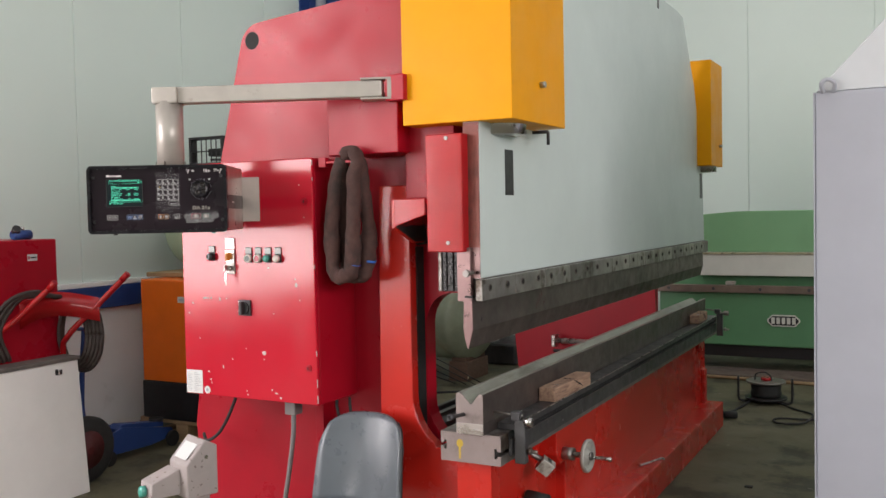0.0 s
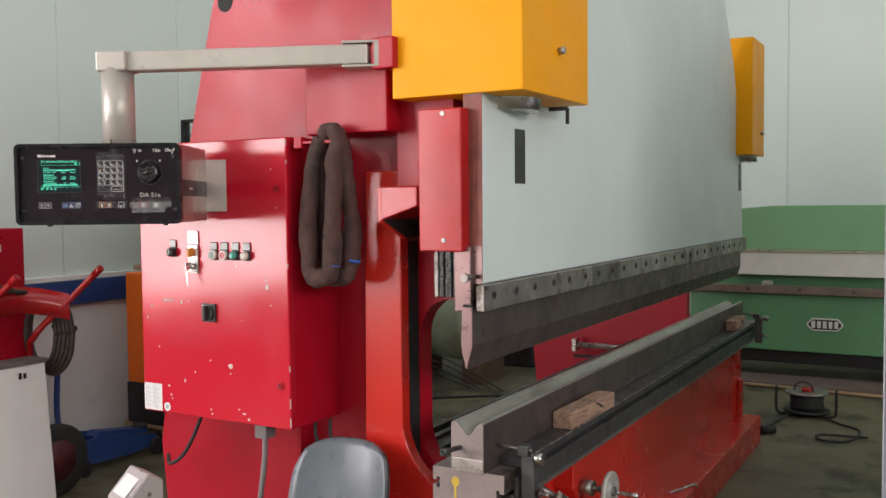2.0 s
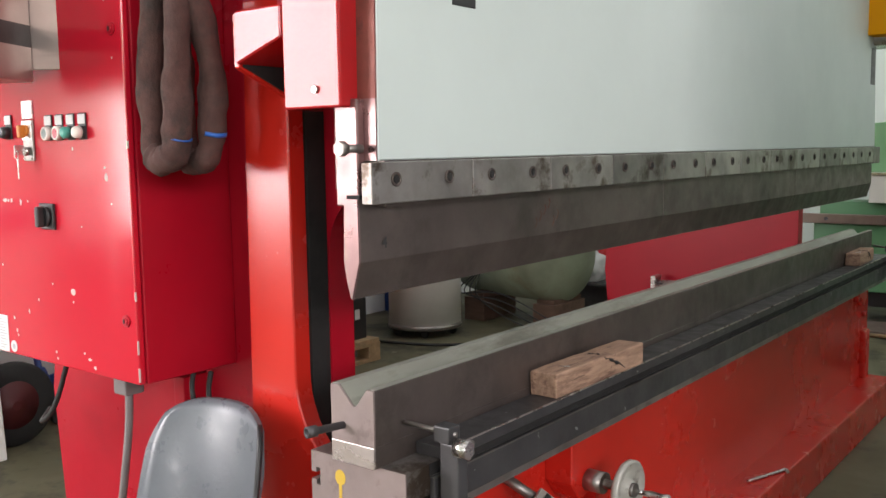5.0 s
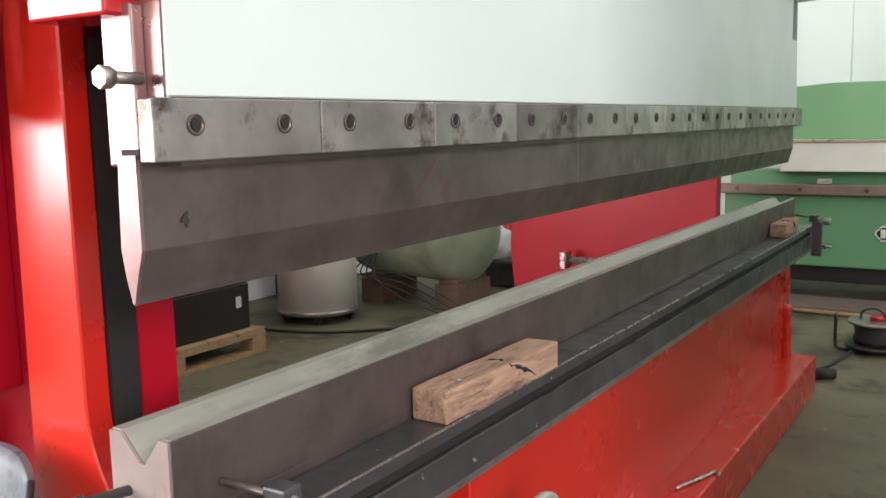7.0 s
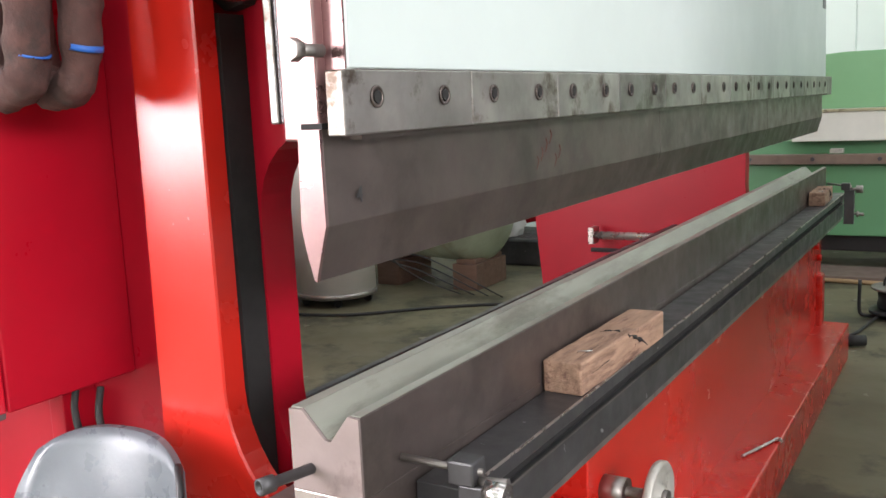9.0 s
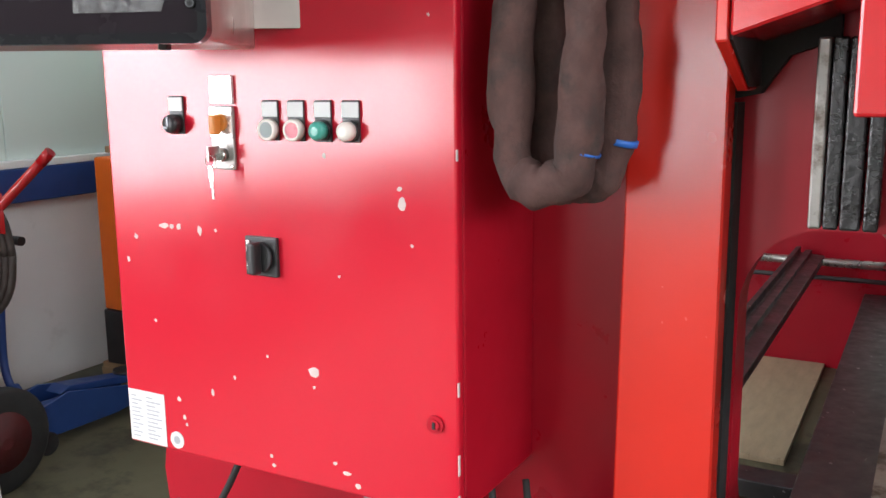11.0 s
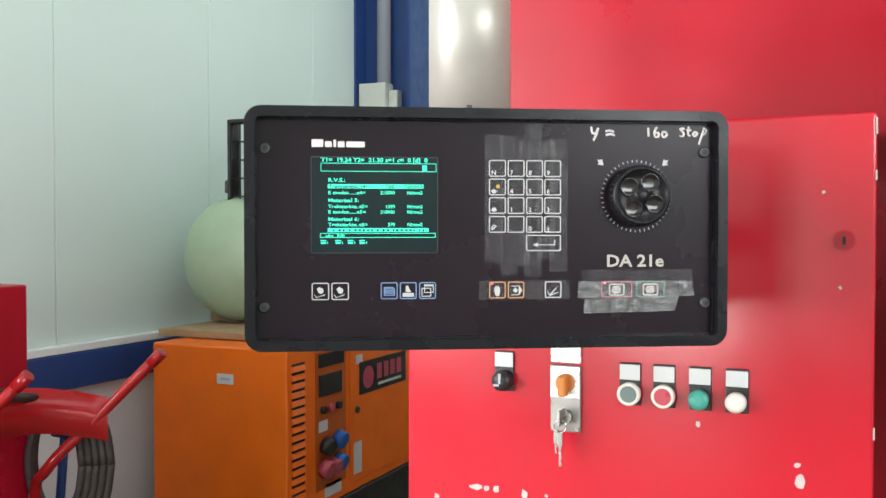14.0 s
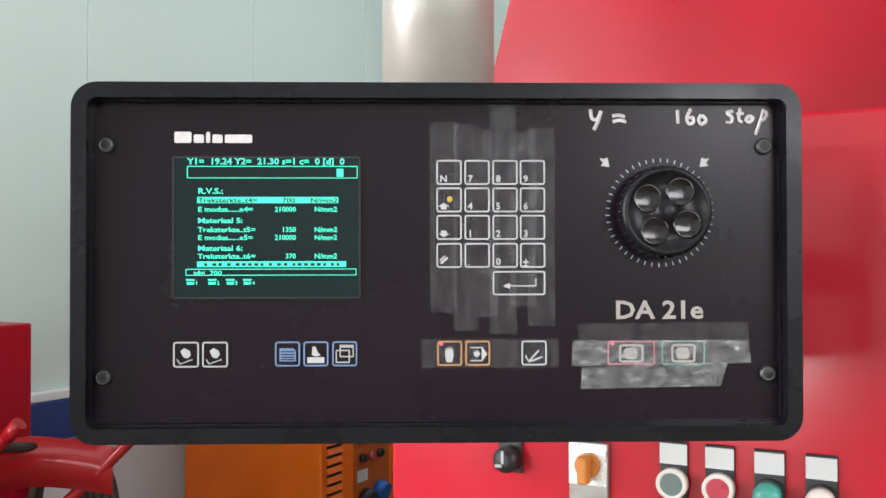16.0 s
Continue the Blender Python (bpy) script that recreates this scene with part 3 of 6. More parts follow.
# back gauge seen through the throat
part("gauge_beam", PR("y", [(-1.975, 0.565), (-1.85, 0.565), (-1.85, 0.60), (-1.905, 0.605), (-1.905, 0.625), (-1.935, 0.625), (-1.935, 0.61), (-1.955, 0.61), (-1.955, 0.64), (-1.975, 0.64)], 3.08, 6.22, 0.002), RAIL_STEEL, PB, "dark steel back gauge beam")
# red bed back given a dark colour that holds its shadow
part("bed_back", B(-1.67, -1.43, 3.10, 6.22, 0.0, 0.42, 0.004), RAIL_STEEL, PB, "rear web of the bed, coloured dark for its shade")
part("gauge_rod", J(C((-2.36, 6.18, 0.575), (-1.45, 6.18, 0.575), 0.022), B(-2.375, -2.345, 6.14, 6.22, 0.53, 0.62, 0.004)), GROUND_STEEL, PB, "steel back gauge rod")

# ---- electrical cabinet on the side of the press ----
EC = thing("electrical_cabinet", "red steel electrical cabinet with chipped paint fixed to the press", "cabinet", (-2.25, 2.85, 0.765))
part("body", B(-2.572, -1.931, 2.757, 3.0, 0.766, 1.678, 0.004), RED, EC)
door = part("door", B(-2.573, -1.930, 2.737, 2.754, 0.768, 1.677, 0.004), DOOR_RED, EC, "glossy red door with paint chips")
YC = 2.737


def disc(x, z, r, y0, y1, seg=20):
    return C((x, y0, z), (x, y1, z), r, seg)


for z in (1.519, 0.905):
    lk = part("lock", J(disc(-1.966, z, 0.013, YC, YC - 0.004), disc(-1.966, z, 0.008, YC - 0.003, YC - 0.007)), RED, door, "small round door lock")
    part("lock_slot", B(-1.968, -1.964, YC - 0.0085, YC - 0.0065, z - 0.005, z + 0.005), DARK, EC)
TEAL = surface("green_lens", (0.05, 0.30, 0.24), 0.3, vary=0.1, relief=0)
PINK = surface("red_lens", (0.45, 0.03, 0.06), 0.3, vary=0.1, relief=0)
MILK = surface("white_lens", (0.72, 0.66, 0.60), 0.35, vary=0.05, relief=0)
GREY_LENS = surface("grey_lens", (0.12, 0.16, 0.15), 0.35, vary=0.05, relief=0)
KNOB_ORANGE = surface("orange_handle", (0.60, 0.20, 0.03), 0.4, vary=0.1, relief=0.05)
BRIGHT_PLATE = surface("polished_plate", (0.78, 0.77, 0.76), 0.28, 0.6, vary=0.05, relief=0.02)


def push_button(x, z, ring, lens, label, flat):
    o = part("push_button", B(x - 0.0145, x + 0.0145, YC - 0.004, YC - 0.0005, z - 0.016, z + 0.042, 0.0015), BLACK, EC, label)
    part("legend_plate", B(x - 0.014, x + 0.014, YC - 0.0058, YC - 0.004, z + 0.0185, z + 0.0395, 0.0008), PAPER, o, "blank white legend plate")
    if flat:
        part("ring", LATHE([(0.0155, 0.0), (0.0155, 0.011), (0.0125, 0.0125), (0.0115, 0.0105)], (x, YC - 0.004, z), (0, -1, 0), 28), ring, o)
        part("lens", disc(x, z, 0.0113, YC - 0.010, YC - 0.0148, 24), lens, o)
    else:
        part("ring", disc(x, z, 0.0145, YC - 0.004, YC - 0.010, 24), BLACK, o)
        part("lens", LATHE([(0.0132, 0.0), (0.0132, 0.010), (0.011, 0.014), (0.006, 0.016)], (x, YC - 0.010, z), (0, -1, 0), 24), lens, o)
    return o


push_button(-2.232, 1.309, MILK, GREY_LENS, "push button with white ring and grey lens", True)
push_button(-2.186, 1.309, MILK, PINK, "push button with white ring and red lens", True)
push_button(-2.139, 1.309, BLACK, TEAL, "green pilot lamp with a legend plate", False)
push_button(-2.092, 1.309, BLACK, MILK, "white pilot lamp with a legend plate", False)
# selector with a black knob
o = part("selector", B(-2.4295, -2.4005, YC - 0.004, YC - 0.0005, 1.299, 1.357, 0.0015), BLACK, EC, "black rotary selector with a legend plate")
part("legend_plate", B(-2.429, -2.401, YC - 0.0058, YC - 0.004, 1.334, 1.355, 0.0008), PAPER, o)
part("knob", LATHE([(0.0145, 0.0), (0.0145, 0.013), (0.0125, 0.018), (0.004, 0.019)], (-2.415, YC - 0.004, 1.315), (0, -1, 0), 24), BLACK, o)
part("knob_mark", J(B(-2.4165, -2.4135, YC - 0.0245, YC - 0.0228, 1.312, 1.326), B(-2.424, -2.416, YC - 0.0245, YC - 0.0228, 1.308, 1.311)), GREY, o)
# key switch with keys
o = part("key_switch", B(-2.3445, -2.3005, YC - 0.006, YC - 0.0005, 1.248, 1.342, 0.0015), CLAMP_STEEL, EC, "key switch plate with an orange handle and hanging keys")
part("upper_plate", B(-2.3445, -2.3005, YC - 0.006, YC - 0.0005, 1.345, 1.387, 0.0015), BRIGHT_PLATE, o)
part("bright_plate", B(-2.3440, -2.3010, YC - 0.0085, YC - 0.006, 1.296, 1.341, 0.001), BRIGHT_PLATE, o)
part("handle", J(disc(-2.3215, 1.318, 0.013, YC - 0.008, YC - 0.016), B(-2.3275, -2.3155, YC - 0.030, YC - 0.014, 1.301, 1.330, 0.003)), KNOB_ORANGE, o, "orange turning handle")
part("lock_barrel", disc(-2.3215, 1.270, 0.010, YC - 0.006, YC - 0.018), CHROME, o)
part("key", J(B(-2.3235, -2.3200, YC - 0.040, YC - 0.016, 1.262, 1.284, 0.001), B(-2.3255, -2.3185, YC - 0.034, YC - 0.032, 1.232, 1.254, 0.0008), B(-2.3235, -2.3200, YC - 0.034, YC - 0.032, 1.206, 1.234, 0.0005)), CHROME, o)
part("key", J(B(-2.3325, -2.3255, YC - 0.030, YC - 0.028, 1.236, 1.256, 0.0008), B(-2.3305, -2.3275, YC - 0.030, YC - 0.028, 1.222, 1.238, 0.0005)), CHROME, o)
part("key_ring", TUBE([(-2.3215 + 0.009 * math.cos(a), YC - 0.036, 1.262 + 0.009 * math.sin(a)) for a in [k * math.pi / 6 for k in range(13)]], 0.0008, 6, 2), CHROME, o)
for x in (-2.340, -2.305):
    part("plate_screw", disc(x, 1.253, 0.003, YC - 0.006, YC - 0.008, 10), CHROME, o)
# main switch
o = part("main_switch", B(-2.288, -2.228, YC - 0.008, YC - 0.0005, 1.090, 1.150, 0.002), BLACK, EC, "black square main switch")
part("handle", J(disc(-2.257, 1.120, 0.023, YC - 0.008, YC - 0.016, 24), B(-2.264, -2.250, YC - 0.034, YC - 0.014, 1.096, 1.144, 0.004)), BLACK, o)
part("pointer", B(-2.283, -2.275, YC - 0.012, YC - 0.008, 1.098, 1.144, 0.001), GROUND_STEEL, o)
# rating plate and round seal, their lettering too small to read
st = part("rating_label", B(-2.569, -2.486, YC - 0.0012, YC - 0.0003, 0.772, 0.864), PAPER, EC, "white paper rating label")
FAINT = surface("faint_print", (0.34, 0.34, 0.36), 0.7, relief=0)
for i in range(11):
    ww = (0.026, 0.055, 0.034, 0.050, 0.044, 0.057, 0.039, 0.053, 0.030, 0.048, 0.036)[i]
    part("text_bar", B(-2.563, -2.563 + ww * 0.45, YC - 0.0016, YC - 0.0012, 0.852 - i * 0.0072, 0.8540 - i * 0.0072), FAINT, st)
    part("text_bar", B(-2.528, -2.528 + ww * 0.6, YC - 0.0016, YC - 0.0012, 0.852 - i * 0.0072, 0.8540 - i * 0.0072), FAINT, st)
part("seal", disc(-2.462, 0.789, 0.0150, YC - 0.0003, YC - 0.0012, 20), PAPER, EC, "small round white seal")
part("seal_mark", disc(-2.462, 0.789, 0.007, YC - 0.0011, YC - 0.0016, 12), FAINT, EC)
# bare patches where the paint has flaked
random.seed(5)
CHIP = surface("bare_filler", (0.52, 0.42, 0.40), 0.7, vary=0.15, scale=40, relief=0.1)
for x, z, w, h in ((-2.460, 1.152, 0.022, 0.010), (-2.444, 1.153, 0.012, 0.009), (-2.429, 1.153, 0.012, 0.013), (-2.385, 1.150, 0.012, 0.018), (-2.352, 1.152, 0.006, 0.006), (-2.524, 1.131, 0.010, 0.010), (-2.545, 1.091, 0.008, 0.011),
                   (-2.015, 1.212, 0.012, 0.026), (-2.018, 1.232, 0.010, 0.007), (-2.173, 0.950, 0.024, 0.016), (-2.174, 0.926, 0.006, 0.006), (-2.142, 1.274, 0.008, 0.012), (-2.377, 0.886, 0.008, 0.013), (-2.452, 0.862, 0.009, 0.010), (-2.442, 0.832, 0.008, 0.010),
                   (-2.438, 0.820, 0.006, 0.008), (-2.262, 0.800, 0.007, 0.008), (-2.258, 0.785, 0.009, 0.007), (-2.000, 1.155, 0.006, 0.006), (-2.122, 1.101, 0.006, 0.005), (-2.493, 0.992, 0.007, 0.007), (-2.261, 0.962, 0.006, 0.006),
                   (-2.329, 0.918, 0.007, 0.009), (-2.12, 0.800, 0.016, 0.008), (-2.14, 0.812, 0.008, 0.008), (-2.10, 0.784, 0.014, 0.010), (-1.99, 1.58, 0.006, 0.005), (-1.97, 1.46, 0.005, 0.005)):
    n = 9
    poly = [(x + w / 2 * (0.6 + 0.5 * random.random()) * math.cos(2 * math.pi * k / n), z + h / 2 * (0.6 + 0.5 * random.random()) * math.sin(2 * math.pi * k / n)) for k in range(n)]
    part("paint_chip", PR("y", poly, YC - 0.0004, YC + 0.001), CHIP, door)
for z, h in ((1.66, 0.02), (1.60, 0.012), (0.96, 0.02), (0.85, 0.03), (0.79, 0.03), (1.28, 0.015)):
    part("paint_chip", B(-1.9314, -1.9293, YC - 0.0006, YC + 0.003, z - h / 2, z + h / 2), CHIP, door)
# cables under the cabinet
pl = thing("power_plug", "grey plug hanging under the cabinet with its cable to the floor", "plug", (-2.11, 2.82, 0.0))
part("plug_body", B(-2.135, -2.085, 2.80, 2.85, 0.705, 0.766, 0.004), GREY_CABLE, pl)
part("cable", TUBE([(-2.11, 2.825, 0.71), (-2.112, 2.82, 0.62), (-2.125, 2.81, 0.50), (-2.15, 2.80, 0.34), (-2.175, 2.79, 0.15), (-2.20, 2.78, 0.012)], 0.0095, 10), GREY_CABLE, pl)
solid("cable", TUBE([(-2.415, 2.86, 0.77), (-2.431, 2.85, 0.714), (-2.475, 2.85, 0.636), (-2.522, 2.85, 0.579), (-2.588, 2.86, 0.545), (-2.67, 2.93, 0.55)], 0.0068, 8), RUBBER, "short black cable looped out of the cabinet bottom", "cable")
for x in (-1.86, -1.80):
    solid("cable", TUBE([(x - 0.10, 2.90, 0.77), (x - 0.085, 2.88, 0.73), (x - 0.07, 2.88, 0.68), (x - 0.06, 2.91, 0.62), (x - 0.055, 2.995, 0.56)], 0.006, 8), RUBBER, "black cable between cabinet and frame", "cable")

# ---- brown lifting sling over a hook ----
SL = thing("lifting_sling", "dirty brown textile round sling hanging on the cabinet hook", "sling", (-1.80, 2.72, 1.68))
part("hook", J(B(-1.93, -1.90, 2.74, 2.765, 1.640, 1.675, 0.002), B(-1.905, -1.75, 2.745, 2.760, 1.652, 1.662, 0.002)), RED, SL, "red steel hook plate")


def strand(xa, ya, xb, yb, zb, r):
    w = (xb - xa) / 2
    cx = (xa + xb) / 2
    pts = [(-1.838, 2.752, 1.668), (xa * 0.6 - 1.838 * 0.4, (ya + 2.752) / 2, 1.57), (xa, ya, 1.43), (xa, ya, zb + w + 0.04)]
    pts += [(cx - w * math.cos(a), ya + (yb - ya) * a / math.pi - 0.008 * math.sin(a), zb + w - w * math.sin(a)) for a in [math.pi * k / 6 for k in range(1, 6)]]
    pts += [(xb, yb, zb + w + 0.04), (xb + 0.003, yb, 1.43), (xb * 0.6 - 1.770 * 0.4, (yb + 2.752) / 2, 1.57), (-1.770, 2.752, 1.662), (-1.80, 2.758, 1.690), (-1.834, 2.752, 1.672)]
    bm = TUBE(pts, lambda t: r * (1 - 0.22 * max(0.0, abs(t - 0.5) * 2 - 0.75) / 0.25 + 0.05 * math.sin(t * 41) + 0.03 * math.sin(t * 93 + 1)), 12, 8)
    for v in bm.verts:
        v.co += 0.006 * noise.noise_vector(v.co * 18) + 0.0042 * noise.noise_vector(Vector((v.co.x * 70, v.co.y * 70, v.co.z * 38)))
    return bm


part("loop", strand(-1.886, 2.752, -1.792, 2.744, 1.245, 0.0275), CLOTH, SL)
part("loop", strand(-1.868, 2.812, -1.768, 2.808, 1.243, 0.0275), CLOTH, SL)
SL.matrix_world = Matrix.Translation((0.028, 0, 0)) @ SL.matrix_world
TAPE_BLUE = surface("blue_tape", (0.02, 0.12, 0.45), 0.5, relief=0.05)
part("tape_mark", C((-1.766, 2.808, 1.296), (-1.764, 2.808, 1.304), 0.0262, 16), TAPE_BLUE, SL, "band of blue tape")
part("tape_mark", C((-1.792, 2.744, 1.290), (-1.791, 2.744, 1.293), 0.0262, 16), TAPE_BLUE, SL, "thin blue band")

# ---- control panel on its swing arm ----
CP = thing("control_console", "black numerical control console with a green screen on a swing arm", "control console", (-2.279, 2.328, 1.5348), turn=30.4)
G = 0.0003687  # one unit of the panel drawing
FACE = surface("panel_film", (0.012, 0.006, 0.0095), 0.26, vary=0.12, scale=3, fine=260, relief=0.02, rough_vary=0.04, spec=0.20)
BEZEL = surface("black_moulding", (0.008, 0.007, 0.009), 0.27, vary=0.1, fine=400, relief=0.05, spec=0.22)
KEY_WHITE = surface("printed_white", (0.50, 0.48, 0.48), 0.5, vary=0.06, scale=120, relief=0)
KEY_BLUE = surface("printed_blue", (0.16, 0.24, 0.42), 0.5, vary=0.06, relief=0)
KEY_ORANGE = surface("printed_orange", (0.55, 0.24, 0.08), 0.5, vary=0.06, relief=0)
KEY_RED = surface("printed_red", (0.48, 0.07, 0.11), 0.5, vary=0.06, relief=0)
KEY_GREEN = surface("printed_green", (0.03, 0.20, 0.13), 0.5, vary=0.06, relief=0)
INK = surface("marker_white", (0.70, 0.62, 0.62), 0.6, vary=0.1, scale=200, relief=0)
SIDE_STEEL = surface("brushed_housing", (0.42, 0.36, 0.33), 0.38, 0.75, vary=0.12, scale=5, fine=90, relief=0.04)
GLASS_DARK = surface("screen_glass", (0.004, 0.011, 0.013), 0.14, relief=0, spec=0.3)
GLOW = glowing("screen_green", (0.06, 0.95, 0.62), 1.25)
LED = glowing("red_led", (1.0, 0.1, 0.2), 1.2)


def u(px):
    return (px - 775) * G


def w(py):
    return (459 - py) * G


def slab(x0, x1, y0, y1, d0, d1, r=0.0, n=4):
    """A rounded plate on the panel: from x0 to x1 and down from y0 to y1, from depth d0 to d1 in front of the face."""
    a, b, c, d = u(x0), u(x1), w(y1), w(y0)
    if r:
        rr = r * G
        poly = arc(b - rr, d - rr, rr, 0, 90, n) + arc(a + rr, d - rr, rr, 90, 180, n) + arc(a + rr, c + rr, rr, 180, 270, n) + arc(b - rr, c + rr, rr, 270, 360, n)
    else:
        poly = [(a, c), (b, c), (b, d), (a, d)]
    return PR("y", poly, -d1, -d0)


def ring(x0, x1, y0, y1, t, d0, d1, r=6, n=4):
    """A rounded rectangular ring of thickness t."""
    bm = bmesh.new()
    loops = []
    for off, dep in ((0, d0), (0, d1), (t, d1), (t, d0)):
        a, b, c, d = u(x0 + off), u(x1 - off), w(y1 - off), w(y0 + off)
        rr = max(r - off, 0.5) * G
        poly = arc(b - rr, d - rr, rr, 0, 90, n) + arc(a + rr, d - rr, rr, 90, 180, n) + arc(a + rr, c + rr, rr, 180, 270, n) + arc(b - rr, c + rr, rr, 270, 360, n)
        loops.append([bm.verts.new((p[0], -dep, p[1])) for p in poly])
    m = len(loops[0])
    for i in range(4):
        p, q = loops[i], loops[(i + 1) % 4]
        for k in range(m):
            bm.faces.new((p[k], p[(k + 1) % m], q[(k + 1) % m], q[k]))
    bmesh.ops.recalc_face_normals(bm, faces=bm.faces[:])
    return bm


def write(name, body, px, py, size, material, parent, depth, align="LEFT", shear=0.0, wide=1.0, label=""):
    o = part(name, text_mesh(body, size * G, 0.00012, align, shear), material, parent, label)
    o.matrix_basis = Matrix.Translation((u(px), -depth, w(py))) @ Matrix.Rotation(math.pi / 2, 4, "X") @ Matrix.Diagonal((wide, 1, 1, 1))
    return o


DEEP = 0.300  # depth of the housing
hs = part("housing", B(u(150), u(1408), 0.006, DEEP, w(765), w(155), 0.004), SIDE_STEEL, CP, "brushed steel housing", True)
part("side_label", B(u(1408), u(1408) + 0.0006, 0.006, DEEP - 0.002, w(560), w(430)), BLACK, hs, "black band along the side", True)
part("side_bar", B(u(1408) + 0.0005, u(1408) + 0.0009, 0.09, 0.13, w(505), w(490)), KEY_WHITE, hs, "", True)
bz = part("bezel", ring(139, 1415, 148, 776, 27, -0.012, 0.013, 44, 8), BEZEL, CP, "rounded black plastic bezel", True)
part("bezel_lip", ring(164, 1390, 173, 751, 6, 0.0, 0.005, 16, 5), BEZEL, bz, "", True)
face = part("front_plate", slab(160, 1394, 168, 756, -0.004, 0.0), FACE, CP, "dark glossy front film", True)
for x, y in ((190, 255), (1360, 255), (186, 664), (1364, 662)):
    sc = part("screw", LATHE([(15 * G, 0.0), (15 * G, 0.002), (11 * G, 0.0035), (4 * G, 0.0035)], (u(x), 0.0, w(y)), (0, -1, 0), 18), BLACK, CP, "", True)
    part("screw_ring", LATHE([(13 * G, 0.0015), (13 * G, 0.0034), (9 * G, 0.0036), (8 * G, 0.002)], (u(x), 0.0, w(y)), (0, -1, 0), 18), RAIL_STEEL, sc, "", True)
    part("cross_slot", J(slab(x - 6, x + 6, y - 1.4, y + 1.4, 0.003, 0.0038), slab(x - 1.4, x + 1.4, y - 6, y + 6, 0.003, 0.0038)), DARK, sc, "", True)
# maker's mark as plain blocks
for a, b in ((308, 338), (342, 360), (364, 371), (375, 393), (397, 445)):
    part("maker_mark", slab(a, b, 230 if a in (308, 364) else 235, 250, 0.0, 0.0004, 3), INK, face, "", True)
# screen
scr = part("screen", slab(308, 634, 277, 523, 0.0002, 0.0010), GLASS_DARK, CP, "dark screen with green lettering", True)
part("screen_frame", ring(305, 637, 274, 526, 3, 0.0, 0.0014, 3, 2), BLACK, scr, "", True)
D = 0.0012
write("screen_text", "Y1=  19.24 Y2=  21.30 s=1 c=  0 [d]  0", 332, 288, 15.5, GLOW, scr, D, wide=1.13)
part("screen_line", ring(331, 632, 291, 313, 1.4, D, D + 0.0002, 1, 1), GLOW, scr, "", True)
part("screen_mark", J(slab(595, 607, 296, 310, D, D + 0.0002)), GLOW, scr, "", True)
write("screen_text", "R.V.S.:", 350, 340, 14, GLOW, scr, D, wide=1.25)
part("screen_bar", slab(349, 598, 346, 357, D, D + 0.0002), GLOW, scr, "", True)
write("screen_text", "Treksterkte..t4=", 351, 356, 12, DARK, scr, D + 0.0003, wide=1.3)
write("screen_text", "700", 522, 356, 12, DARK, scr, D + 0.0003, "RIGHT", wide=1.3)
write("screen_text", "N/mm2", 597, 356, 12, DARK, scr, D + 0.0003, "RIGHT", wide=1.3)
for y, a, b in ((372, "E modus......e4=", "210000"), (408, "Treksterkte..t5=", "1350"), (422, "E modus......e5=", "210000"), (455, "Treksterkte..t6=", "370")):
    write("screen_text", a, 350, y, 12.5, GLOW, scr, D, wide=1.22)
    write("screen_text", b, 523, y, 12.5, GLOW, scr, D, "RIGHT", wide=1.0)
    write("screen_text", "N/mm2", 596, y, 12.5, GLOW, scr, D, "RIGHT", wide=1.05)
write("screen_text", "Materiaal 5:", 350, 392, 13, GLOW, scr, D, wide=1.3)
write("screen_text", "Materiaal 6:", 350, 441, 13, GLOW, scr, D, wide=1.3)
part("screen_bar", slab(349, 612, 460, 470, D, D + 0.0002), GLOW, scr, "", True)
random.seed(3)
x = 362
while x < 600:
    ww = random.choice((5, 6, 7))
    part("screen_bar", slab(x, x + ww, 463, 468, D + 0.0002, D + 0.0004), DARK, scr, "", True)
    x += ww + random.choice((4, 5, 9))
part("screen_line", ring(329, 630, 473, 485, 1.4, D, D + 0.0002, 1, 1), GLOW, scr, "", True)
write("screen_text", "t4=  700", 343, 484, 11, GLOW, scr, D, wide=1.3)
for x, n in ((330, "1"), (368, "2"), (400, "3"), (430, "4")):
    part("screen_mark", J(slab(x, x + 15, 491, 494, D, D + 0.0002), slab(x + 1, x + 14, 496, 501, D, D + 0.0002)), GLOW, scr, "", True)
    write("screen_text", n, x + 16, 501, 9, GLOW, scr, D)


def key(x0, y0, x1, y1, material, label=""):
    k = part("key", slab(x0 + 2, x1 - 2, y0 + 2, y1 - 2, 0.0, 0.0004, 5), FACE, CP, label, True)
    part("outline", ring(x0, x1, y0, y1, 2.6, 0.0, 0.0007, 5, 3), material, k, "", True)
    return k


def shape(k, polys, material=None):
    bms = []
    for poly in polys:
        bms.append(PR("y", [(u(a), w(b)) for a, b in poly], -0.0009, -0.0003))
    part("symbol", J(*bms), material or KEY_WHITE, k, "", True)


LEGENDS = ["N789", "^456", "v123", "/.0%"]
